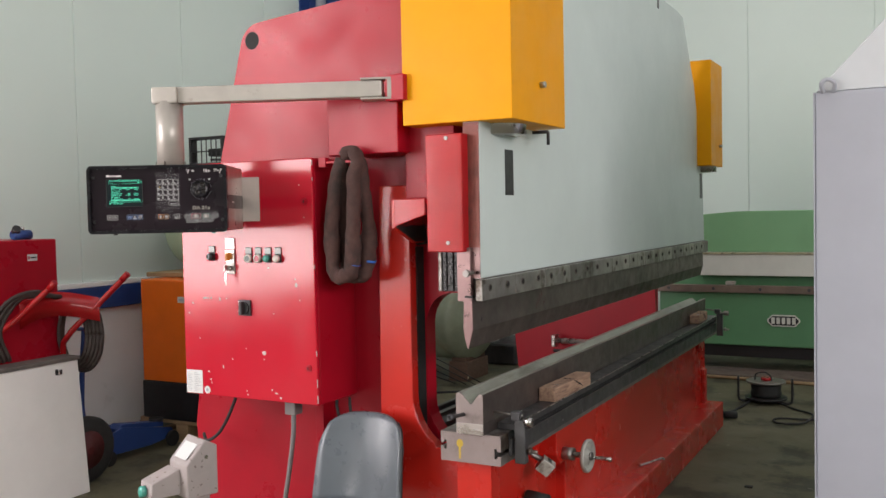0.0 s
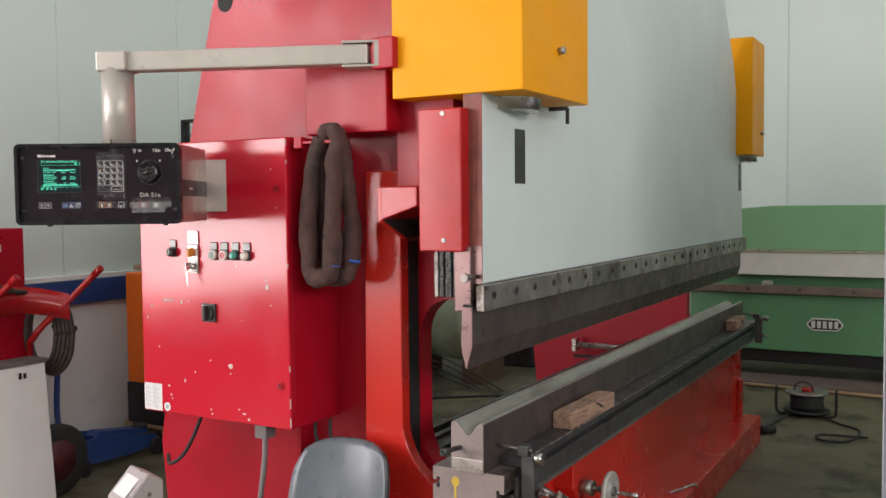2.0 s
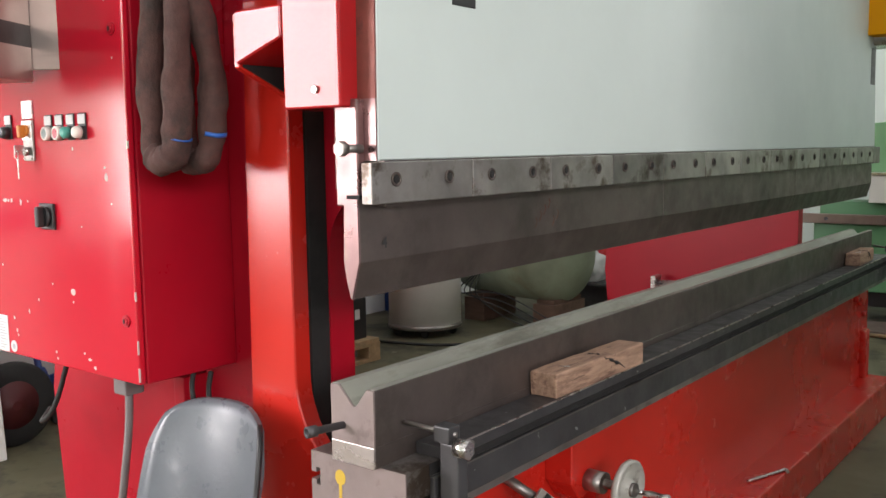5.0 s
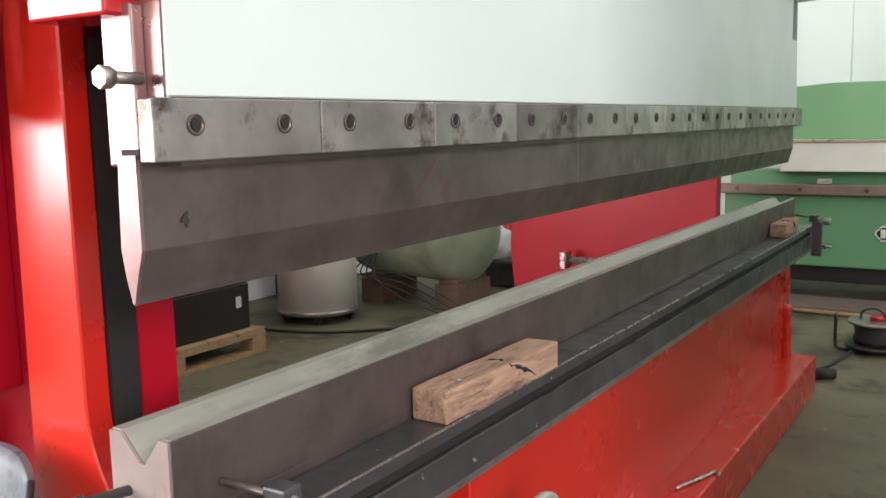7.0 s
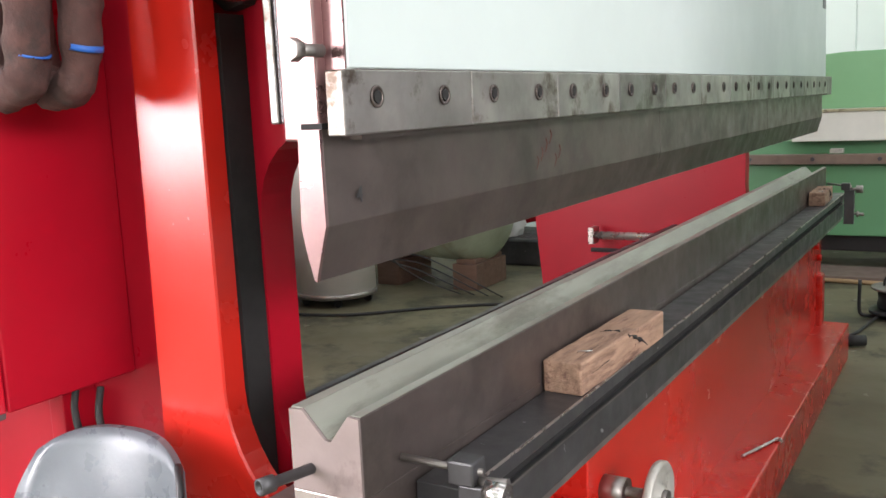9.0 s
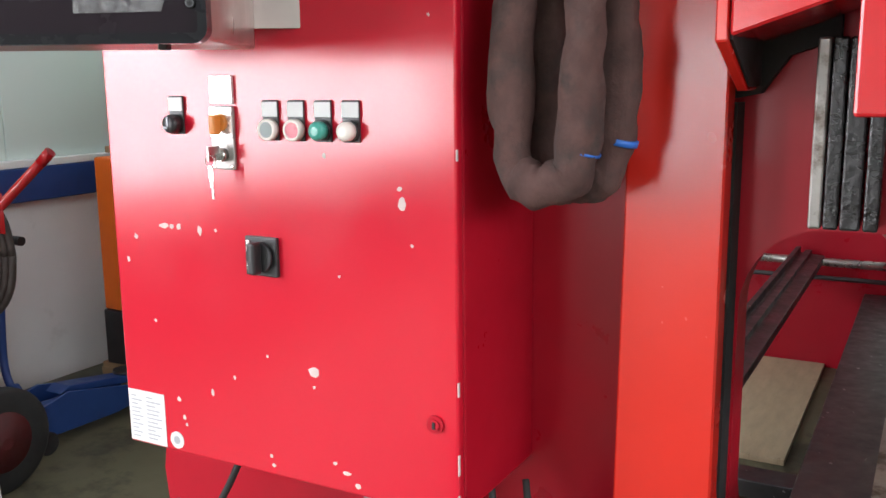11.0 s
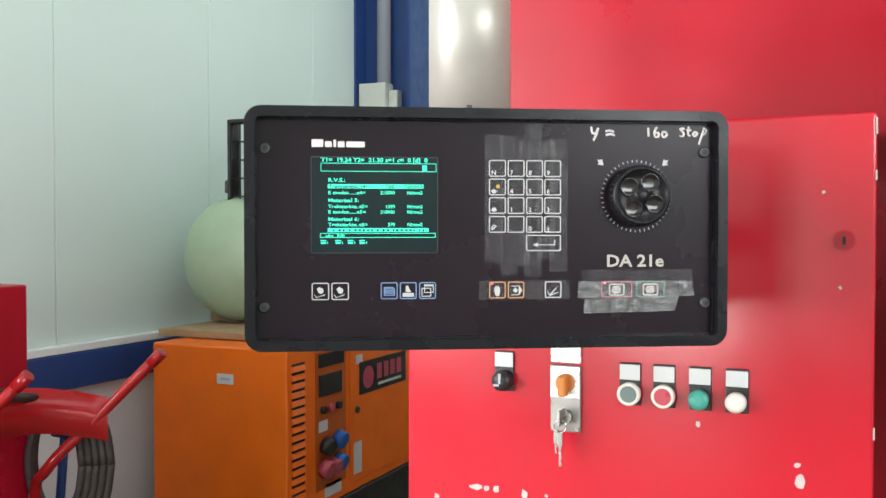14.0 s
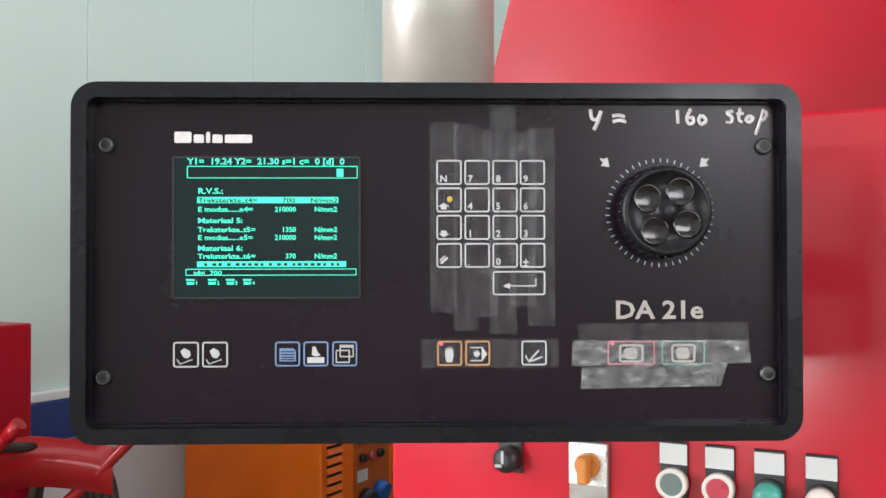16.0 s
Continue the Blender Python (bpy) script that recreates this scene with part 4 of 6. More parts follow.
for r in range(4):
    for c in range(4):
        x, y = (772, 822, 872, 921)[c], (280, 329, 378, 428)[r]
        k = key(x, y, x + 45, y + 44, KEY_WHITE)
        ch = LEGENDS[r][c]
        if ch == "^":
            shape(k, [[(775, 363), (785, 356), (795, 363), (790, 363), (790, 368), (780, 368), (780, 363)]])
            part("dome", LATHE([(6 * G, 0.0), (5 * G, 0.0008), (2 * G, 0.0012)], (u(796), 0.0, w(350)), (0, -1, 0), 12), BRASS_STAIN, k, "", True)
        elif ch == "v":
            shape(k, [[(775, 411), (780, 411), (780, 406), (790, 406), (790, 411), (795, 411), (785, 418)]])
        elif ch == "/":
            shape(k, [[(778, 463), (790, 452), (793, 455), (781, 466)], [(777, 458), (786, 450), (788, 452), (779, 460)]])
        elif ch == "%":
            shape(k, [[(926, 461), (937, 461), (937, 463), (926, 463)], [(930.5, 456), (932.5, 456), (932.5, 468), (930.5, 468)], [(926, 468), (937, 468), (937, 470), (926, 470)]])
        else:
            write("digit", ch, x + 6, y + 39, 17, KEY_WHITE, k, 0.0007)
k = key(872, 478, 966, 521, KEY_WHITE)
shape(k, [[(890, 504.5), (903, 499), (903, 503.5), (948, 503.5), (948, 491), (950, 491), (950, 505.5), (903, 505.5), (903, 510)]])
for x in (307, 358):
    k = key(x, 602, x + 45, 647, KEY_WHITE)
    shape(k, [[(x + 13, 618), (x + 20, 613), (x + 29, 618), (x + 31, 625), (x + 26, 631), (x + 18, 629)], [(x + 7, 632), (x + 13, 640), (x + 34, 632), (x + 34, 634), (x + 12, 642), (x + 6, 633)]])
k = key(486, 602, 530, 646, KEY_BLUE)
shape(k, [[(494, 614), (518, 614), (523, 619), (523, 637), (494, 637)]], KEY_BLUE)
for yy in (619, 624, 629, 633):
    part("symbol_line", slab(497, 520, yy, yy + 1.6, 0.0008, 0.0012), FACE, k, "", True)
k = key(536, 602, 580, 646, KEY_BLUE)
shape(k, [[(543, 630), (573, 630), (573, 640), (543, 640)], [(552, 611), (557, 611), (562, 622), (566, 626), (558, 629), (551, 626)]])
k = key(587, 602, 631, 646, KEY_BLUE)
part("symbol_line", J(ring(600, 625, 608, 630, 2, 0.0004, 0.0010, 1, 1), slab(600, 625, 608, 613, 0.0004, 0.0010)), KEY_WHITE, k, "", True)
part("symbol_line", J(ring(593, 618, 617, 640, 2, 0.0004, 0.0012, 1, 1)), KEY_WHITE, k, "", True)
k = key(773, 602, 817, 646, KEY_ORANGE)
shape(k, [[(790, 640), (787, 630), (787, 620), (789, 614), (791, 618), (793, 611), (795, 618), (797, 611), (799, 618), (801, 615), (802, 628), (799, 640)]])
part("lamp", LATHE([(3.5 * G, 0.0004), (3 * G, 0.0010), (1 * G, 0.0012)], (u(780), 0.0, w(607)), (0, -1, 0), 12), LED, k, "small lit red lamp", True)
k = key(823, 602, 867, 646, KEY_ORANGE)
shape(k, [[(852, 611), (862, 625), (852, 639)], [(832, 613), (852, 613), (852, 615), (832, 615)], [(832, 636), (852, 636), (852, 638), (832, 638)], [(838, 621), (843, 621), (843, 617), (850, 625), (843, 633), (843, 629), (838, 629)]])
k = key(923, 602, 968, 646, KEY_WHITE)
shape(k, [[(931, 627), (936, 637), (953, 618), (955, 620), (936, 641), (929, 629)], [(936, 638), (960, 630), (960, 632), (937, 641)]])
for x0, x1, mt, lab in ((1077, 1162, KEY_RED, "red-outlined start key under worn tape"), (1174, 1252, KEY_GREEN, "green-outlined stop key under worn tape")):
    k = key(x0, 603, x1, 646, mt, lab)
    c = (x0 + x1) / 2
    part("symbol", J(ring(c - 22, c + 22, 609, 642, 4, 0.0004, 0.001, 6, 2), slab(c - 13, c + 11, 615, 636, 0.0004, 0.0009, 8)), SIDE_STEEL, k, "", True)
part("lamp", LATHE([(3.5 * G, 0.0004), (3 * G, 0.0010), (1 * G, 0.0012)], (u(1086), 0.0, w(607)), (0, -1, 0), 12), LED, CP, "small lit red lamp", True)
# hand wheel with four dished holes
WX, WY = 1172, 374
hw = part("hand_wheel", LATHE([(64 * G, 0.0), (79 * G, 0.001), (79 * G, 0.018), (75 * G, 0.0205), (69 * G, 0.0205), (67 * G, 0.019), (20 * G, 0.019), (19 * G, 0.0205), (4 * G, 0.0205)], (u(WX), 0.0, w(WY)), (0, -1, 0), 48), BEZEL, CP, "black hand wheel with four finger holes", True)
for i in range(4):
    a = radians(57 + 90 * i)
    part("finger_hole", LATHE([(25 * G, 0.0186), (25 * G, 0.0196), (23 * G, 0.0200), (21 * G, 0.0196), (10 * G, 0.0192), (3 * G, 0.01915)], (u(WX) + 41 * G * math.cos(a), 0.0, w(WY) + 41 * G * math.sin(a)), (0, -1, 0), 24), surface("wheel_dish", (0.008, 0.004, 0.004), 0.12, relief=0) if i == 0 else bpy.data.materials["wheel_dish"], hw, "", True)
for i in range(36):
    a = 2 * math.pi * i / 36
    bm = B(-0.0009, 0.0009, -0.016, -0.003, -0.0012, 0.0010, 0.0004, 1)
    bm.transform(Matrix.Translation((u(WX) + 79.5 * G * math.cos(a), 0, w(WY) + 79.5 * G * math.sin(a))) @ Matrix.Rotation(math.pi / 2 - a, 4, "Y"))
    part("knurl", bm, BEZEL, hw, "", True)
for i in range(46):
    a = 2 * math.pi * i / 46 + 0.05
    bm = B(-0.0003, 0.0003, -0.0005, 0.0, -3.6 * G, 3.6 * G)
    bm.transform(Matrix.Translation((u(WX) + 94 * G * math.cos(a), 0, w(WY) + 94 * G * math.sin(a))) @ Matrix.Rotation(math.pi / 2 - a, 4, "Y"))
    part("scale_mark", bm, GREY, face, "", True)
part("arrow_mark", PR("y", [(u(a), w(b)) for a, b in ((1064, 276), (1072, 278), (1078, 275), (1082, 292), (1066, 290), (1070, 285))], -0.0005, 0.0), KEY_WHITE, face, "", True)
part("arrow_mark", PR("y", [(u(a), w(b)) for a, b in ((1262, 276), (1254, 278), (1248, 275), (1244, 292), (1260, 290), (1256, 285))], -0.0005, 0.0), KEY_WHITE, face, "", True)
write("lettering", "DA 21e", 1090, 563, 45, SIDE_STEEL, face, 0.0004, wide=1.12)
# hand-written note in white marker, drawn stroke by stroke
def stroke(points):
    part("marker_stroke", TUBE([(u(a), -0.0003, w(b)) for a, b in points], 4.6 * G, 8, 5, 0.5), INK, face, "", True)


for pts in ([(1048, 189), (1051, 205), (1060, 206), (1067, 192)], [(1067, 192), (1062, 210), (1054, 226)], [(1087, 201), (1098, 199), (1110, 202)], [(1088, 211), (1100, 208), (1112, 211)],
            [(1205, 190), (1206, 214)], [(1229, 188), (1222, 203), (1225, 214), (1233, 212), (1232, 203), (1224, 205)], [(1248, 199), (1243, 207), (1248, 215), (1256, 208), (1249, 199)],
            [(1305, 191), (1294, 194), (1303, 203), (1301, 212), (1292, 211)], [(1318, 186), (1316, 206), (1322, 211)], [(1311, 196), (1324, 195)], [(1335, 200), (1329, 207), (1335, 211), (1341, 204), (1335, 200)], [(1361, 188), (1355, 208), (1346, 234)], [(1360, 190), (1367, 195), (1362, 206), (1353, 207)]):
    stroke(pts)
# strips of clear tape over the keys
tape, nt, b = mat("clear_tape")
b.inputs["Base Color"].default_value = (0.5, 0.48, 0.5, 1)
b.inputs["Roughness"].default_value = 0.3
v = coords(nt, (60, 60, 25))
sc = ramp(nt, noise_tex(nt, 3.0, 8, 0.7, v).outputs[0], [(0.35, (0.012, 0.012, 0.012)), (0.62, (0.05, 0.05, 0.05)), (0.75, (0.17, 0.17, 0.17))])
nt.links.new(sc.outputs[0], b.inputs["Alpha"])
for i, (x0, x1, y0, y1) in enumerate(((760, 808, 212, 552), (803, 848, 216, 584), (848, 882, 226, 560), (866, 914, 182, 590), (903, 950, 230, 542), (934, 983, 222, 576))):
    part("tape_strip", slab(x0, x1, y0, y1, 0.0009 + 0.00012 * i, 0.00098 + 0.00012 * i), tape, CP, "strip of clear adhesive tape", True)
worn, nt, b = mat("worn_tape")
b.inputs["Base Color"].default_value = (0.55, 0.54, 0.54, 1)
b.inputs["Roughness"].default_value = 0.35
v = coords(nt, (45, 60, 90))
sc = ramp(nt, noise_tex(nt, 2.0, 10, 0.75, v).outputs[0], [(0.38, (0.04, 0.04, 0.04)), (0.55, (0.16, 0.16, 0.16)), (0.72, (0.6, 0.6, 0.6))])
nt.links.new(sc.outputs[0], b.inputs["Alpha"])
part("tape_strip", PR("y", [(u(a), w(b_)) for a, b_ in ((1014, 602), (1330, 602), (1335, 643), (1012, 648))], -0.00125, -0.00115), worn, CP, "scuffed clear tape over the start keys", True)
part("tape_strip", PR("y", [(u(a), w(b_)) for a, b_ in ((1023, 572), (1328, 570), (1331, 602), (1025, 606))], -0.00125, -0.00115), tape, CP, "scuffed clear tape", True)
part("tape_strip", PR("y", [(u(a), w(b_)) for a, b_ in ((1030, 650), (1292, 642), (1280, 684), (1028, 688))], -0.00125, -0.00115), worn, CP, "torn piece of tape", True)
part("tape_strip", slab(745, 990, 598, 650, 0.00115, 0.00125), tape, CP, "strip of clear adhesive tape", True)
# feet under the housing, rear flange, pole and arm
for x in (330, 1240):
    part("foot", B(u(x), u(x + 28), 0.03, 0.05, w(790), w(765), 0.002), RUBBER, CP, "", True)
part("rear_flange", B(u(1408) - 0.01, u(1408) + 0.075, DEEP, DEEP + 0.004, w(690), w(240), 0.001), SIDE_STEEL, CP, "thin bare metal rear flange", True)
# the pole and the arm belong to the panel and turn with it
AR = part("pole", C((-2.364, 2.480, 1.650), (-2.364, 2.480, 1.885), 0.0475, 36), ALU, CP, "worn pale enamelled pole")
part("pole_flange", J(C((-2.364, 2.480, 1.648), (-2.364, 2.480, 1.655), 0.056, 32), *[C((-2.364 + 0.054 * math.cos(a), 2.480 + 0.054 * math.sin(a), 1.648), (-2.364 + 0.054 * math.cos(a), 2.480 + 0.054 * math.sin(a), 1.67), 0.003, 8) for a in (0.3, 1.9, 3.5, 5.1)]), CLAMP_STEEL, AR)
a0, a1 = Vector((-2.364, 2.480, 1.905)), Vector((-1.645, 2.78, 1.905))
dr = (a1 - a0).normalized()
bm = B(-0.046, (a1 - a0).length, -0.03, 0.03, -0.029, 0.029, 0.005)
bm.transform(Matrix.Translation(a0) @ Matrix.Rotation(math.atan2(dr.y, dr.x), 4, "Z"))
part("arm", bm, ALU, CP, "worn pale enamelled square swing arm")
bm = J(B(-0.048, 0.046, -0.046, 0.046, -0.03, 0.029, 0.006))
bm.transform(Matrix.Translation(a0) @ Matrix.Rotation(math.atan2(dr.y, dr.x), 4, "Z"))
part("elbow", bm, ALU, CP)
bm = J(B(-0.075, 0.05, -0.036, 0.04, 0.031, 0.038, 0.002), B(-0.075, 0.05, -0.036, 0.04, -0.038, -0.031, 0.002), B(0.02, 0.05, -0.036, 0.04, -0.031, 0.031))
bm.transform(Matrix.Translation(a1) @ Matrix.Rotation(math.atan2(dr.y, dr.x), 4, "Z"))
part("pivot_bracket", bm, ALU, CP, "pale steel pivot bracket")
part("pivot_block", B(-1.625, -1.55, 2.76, 2.84, 1.86, 1.95, 0.004), RED, CP)

# ---- small things on the press ----
def wood_block(y0, y1, x0, x1, z, label, lean):
    o = thing("wooden_block", label, "wood block", laid(((x0 + x1) / 2, (y0 + y1) / 2, z)), group="wooden blocks on the press bed", turn=lean)
    lx, ly = (x1 - x0) / 2, (y1 - y0) / 2
    bm = B(-lx, lx, -ly, ly, 0.0, 0.052, 0.004)
    bmesh.ops.subdivide_edges(bm, edges=[e for e in bm.edges if e.calc_length() > ly], cuts=8)
    for v in bm.verts:
        v.co += 0.0025 * noise.noise_vector((v.co + Vector((x0, y0, 0))) * 30)
    part("block", bm, WOOD, o, "", True)
    def split(points, wide, seed):
        random.seed(seed)
        out = []
        for (a, b, c), (a2, b2, c2) in zip(points, points[1:]):
            for i in range(5):
                t = i / 5
                out.append((a + (a2 - a) * t, b + (b2 - b) * t + random.uniform(-0.0022, 0.0022), c + (c2 - c) * t + random.uniform(-0.0014, 0.0014)))
        out.append(points[-1])
        part("split", TUBE(out, lambda t: wide * (0.15 + 1.2 * math.sin(math.pi * min(1, t * 1.05)) * (0.6 + 0.4 * math.sin(23 * t))), 6, 1), DARK, o, "dark torn split", True)

    split([(lx, ly * 0.02, 0.051), (lx, ly * 0.24, 0.036), (lx, ly * 0.56, 0.006)], 0.0044, 2)
    split([(lx, ly * 0.30, 0.050), (lx, ly * 0.20, 0.030), (lx, ly * 0.12, 0.006)], 0.0012, 3)
    split([(lx * 0.9, ly * 0.04, 0.052), (0.0, ly * 0.10, 0.052), (-lx * 0.5, ly * 0.02, 0.052)], 0.0028, 4)
    split([(lx * 0.5, -ly * 0.9, 0.052), (lx * 0.42, -ly * 0.3, 0.052)], 0.0007, 5)
    split([(lx, -ly * 0.85, 0.026), (lx, -ly * 0.2, 0.030)], 0.0008, 6)
    part("staple", TUBE([(lx * 0.1, -ly * 0.72, 0.052), (lx * 0.1, -ly * 0.72, 0.0555), (lx * 0.7, -ly * 0.66, 0.0555), (lx * 0.7, -ly * 0.66, 0.052)], 0.0010, 6, 1), CHROME, o, "bright steel staple", True)
    return o


wood_block(3.265, 3.65, -1.297, -1.230, 0.7825, "weathered oak block with a dark split on the steel strip", -1.5)
wood_block(5.74, 6.02, -1.305, -1.245, 0.7825, "short oak block lying on the steel strip", 2)


def screw_clamp(y, sgn, label):
    o = thing("screw_clamp", label, "clamp", (-1.21, y, 0.68), group="screw clamps on the bed")
    SET_OUT.append(o)
    part("jaw", B(-1.228, -1.188, y - 0.014, y + 0.014, 0.668, 0.800, 0.003), RAIL_STEEL, o)
    part("upper_jaw", B(-1.240, -1.205, y - 0.016, y + 0.016, 0.798, 0.826, 0.003), RAIL_STEEL, o)
    part("tommy_bar", C((-1.300, y - 0.02 * sgn, 0.822), (-1.20, y, 0.812), 0.0045, 10), CLAMP_STEEL, o)
    part("screw", C((-1.21, y, 0.80), (-1.168, y, 0.803), 0.007, 12), CLAMP_STEEL, o)
    part("nut", C((-1.185, y - 0.022 * sgn, 0.800), (-1.158, y - 0.022 * sgn, 0.800), 0.015, 6), CHROME if sgn > 0 else CLAMP_STEEL, o)
    part("lower_screw", J(C((-1.19, y, 0.708), (-1.150, y, 0.706), 0.0055, 10), C((-1.178, y, 0.7075), (-1.170, y, 0.707), 0.011, 6)), CLAMP_STEEL, o)
    return o


screw_clamp(2.878, 1, "dark steel screw clamp with a bright nut on the rail")
screw_clamp(6.20, -1, "dark steel screw clamp at the end of the rail")
# hand wheel, counter and brackets under the table, parts of the press
hwp = part("hand_wheel", LATHE([(0.070, 0.0), (0.073, 0.004), (0.073, 0.014), (0.068, 0.018), (0.060, 0.010), (0.030, 0.006), (0.022, 0.018), (0.004, 0.019)], (-1.205, 3.515, 0.522), (1, 0, 0), 40), IVORY, PB, "ivory enamelled hand wheel")
part("hub", C((-1.19, 3.515, 0.522), (-1.178, 3.515, 0.522), 0.018, 20), CLAMP_STEEL, hwp)
part("handle", J(C((-1.19, 3.54, 0.509), (-1.17, 3.54, 0.509), 0.006, 10), LATHE([(0.006, 0.0), (0.010, 0.02), (0.008, 0.045), (0.011, 0.062), (0.005, 0.068)], (-1.172, 3.54, 0.509), (1, 0, 0), 14)), CHROME, hwp)
part("wheel_shaft", J(C((-1.34, 3.515, 0.522), (-1.205, 3.515, 0.522), 0.012, 14), C((-1.30, 3.515, 0.522), (-1.255, 3.515, 0.522), 0.028, 20)), CLAMP_STEEL, PB)
part("wheel_bracket", PR("x", [(3.44, 0.67), (3.60, 0.67), (3.60, 0.58), (3.56, 0.49), (3.48, 0.48), (3.44, 0.53)], -1.372, -1.30, 0.003), BED_RED, PB)
bm = B(-0.028, 0.028, -0.034, 0.034, -0.028, 0.028, 0.003)
bm.transform(pose(-1.282, 3.275, 0.535, 0, 38, 20))
ctr = part("counter_box", bm, IVORY, PB, "white counter box with a small dial")
bm = J(B(0.028, 0.0295, -0.022, 0.022, -0.004, 0.016))
bm.transform(pose(-1.282, 3.275, 0.535, 0, 38 - 80, 20))
part("dial", bm, BLACK, ctr)
part("counter_pipe", C((-1.372, 3.25, 0.61), (-1.29, 3.275, 0.555), 0.012, 12), CLAMP_STEEL, PB)
part("hose_end", C((-1.36, 3.27, 0.40), (-1.27, 3.27, 0.39), 0.025, 16), RUBBER, PB)
for y, z in ((2.90, 0.55), (6.12, 0.57), (6.2, 0.50), (6.2, 0.36), (6.05, 0.60)):
    part("bolt_head", C((-1.335, y, z), (-1.312, y, z), 0.016, 6), BED_RED, PB)
part("end_bracket", B(-1.345, -1.305, 6.17, 6.25, 0.16, 0.42, 0.01), BED_RED, PB)
solid("hex_key", TUBE([(-1.235, 4.50, 0.171), (-1.185, 4.64, 0.171), (-1.175, 4.672, 0.171), (-1.165, 4.675, 0.171), (-1.157, 4.66, 0.171)], 0.0055, 6, 4), GROUND_STEEL, "bent steel hexagon key lying on the red plinth", "hex key")
part("gauge_rail", B(-2.55, -1.66, 4.58, 4.70, 0.05, 0.11, 0.004), RAIL_STEEL, PB)
part("rear_beam", B(-2.50, -2.40, 3.07, 6.24, 1.45, 1.66, 0.004), RED, PB)
part("belly_tube", C((-2.36, 6.15, 0.50), (-1.45, 6.15, 0.50), 0.012, 12), RAIL_STEEL, PB)
PLY = surface("pale_plywood", (0.52, 0.40, 0.26), 0.75, vary=0.12, scale=5, fine=40, relief=0.15, stretch=(4, 1, 1), dirt=(7, 0.62, 0.1), dirt_colour=(0.30, 0.20, 0.12))
pw = thing("plywood_sheet", "pale worn plywood sheet lying on the floor behind the bed", "board", (-2.1, 5.5, 0))
part("sheet", B(-2.32, -1.78, 4.96, 6.23, 0.0, 0.022, 0.002), PLY, pw)
solid("cardboard_sheet", B(-2.5, -1.88, 4.10, 4.56, 0.0, 0.012, 0.002), PLY, "pale board lying on the floor behind the bed", "board")

# ---- seat and control stand before the press ----
ch = thing("work_chair", "dark grey moulded plastic chair standing before the cabinet", "chair", (-1.768, 2.76, 0.0), turn=4)
bm = bmesh.new()
NU, NV = 14, 12
grid = []
for j in range(NV + 1):
    row = []
    t = j / NV
    half = 0.168 - 0.025 * max(0, t - 0.7) / 0.3 + 0.012 * (1 - t)
    for i in range(NU + 1):
        s = -1 + 2 * i / NU
        z = 0.42 + 0.318 * t - 0.035 * (abs(s) ** 3.5) * (t ** 4)
        y = 0.0 + 0.05 * t + 0.03 * t * t - 0.045 * s * s
        row.append((half * s, y, z))
    grid.append(row)
for th in (0.0, 0.012):
    vs = [[bm.verts.new((p[0], p[1] + th, p[2])) for p in row] for row in grid]
    for j in range(NV):
        for i in range(NU):
            f = (vs[j][i], vs[j][i + 1], vs[j + 1][i + 1], vs[j + 1][i])
            bm.faces.new(f if th == 0.0 else f[::-1]).smooth = True
    if th == 0.0:
        first = vs
edge = [(0, i) for i in range(NU)] + [(j, NU) for j in range(NV)] + [(NV, i) for i in range(NU, 0, -1)] + [(j, 0) for j in range(NV, 0, -1)]
for k in range(len(edge)):
    a, b = edge[k], edge[(k + 1) % len(edge)]
    bm.faces.new((first[a[0]][a[1]], vs[a[0]][a[1]], vs[b[0]][b[1]], first[b[0]][b[1]]))
bmesh.ops.recalc_face_normals(bm, faces=bm.faces[:])
part("backrest", bm, SHELL, ch, "smooth dark grey backrest shell", True)
part("seat", B(-0.17, 0.17, -0.34, 0.02, 0.405, 0.425, 0.012), SHELL, ch, "", True)
part("rim", TUBE([(0.177, -0.03, 0.45), (0.176, -0.018, 0.56), (0.166, 0.01, 0.68), (0.138, 0.04, 0.715)], 0.006, 8), BLACK, ch, "", True)
for x, y in ((-0.15, -0.02), (0.15, -0.02), (-0.15, -0.30), (0.15, -0.30)):
    part("leg", C((x, y, 0.42), (x * 1.15, y + (y + 0.16) * 0.2, 0.0), 0.011, 12), CLAMP_STEEL, ch, "", True)
st = thing("control_stand", "worn grey two-hand control stand with a green button", "control stand", (-2.10, 2.262, 0.0), turn=-20)
part("post", B(-0.03, 0.03, 0.0, 0.06, 0.0, 0.62, 0.004), STAND_GREY, st, "", True)
part("base_plate", B(-0.2, 0.2, -0.12, 0.18, 0.0, 0.012, 0.004), STAND_GREY, st, "", True)
part("box", PR("x", [(-0.05, 0.60), (0.08, 0.60), (0.08, 0.775), (0.03, 0.80), (-0.05, 0.72)], -0.09, 0.06, 0.004), STAND_GREY, st, "chipped grey metal box with a sloping lid", True)
bm = B(-0.055, 0.045, -0.04, 0.03, 0.0, 0.0008)
bm.transform(pose(-0.01, -0.012, 0.762, 43, 0, 0))
part("paper_label", bm, PAPER, st, "worn paper label", True)
part("box_screw", C((0.06, 0.03, 0.74), (0.066, 0.03, 0.74), 0.007, 10), CHROME, st, "", True)
hd = part("button_hood", PR("x", [(-0.17, 0.61), (-0.05, 0.61), (-0.05, 0.70), (-0.165, 0.665)], -0.10, 0.0, 0.003), STAND_GREY, st, "bent grey sheet hood", True)
part("green_button", LATHE([(0.020, 0.0), (0.020, 0.014), (0.016, 0.019), (0.005, 0.020)], (-0.055, -0.172, 0.634), (0, -1, 0.1), 20), TEAL, hd, "green push button", True)
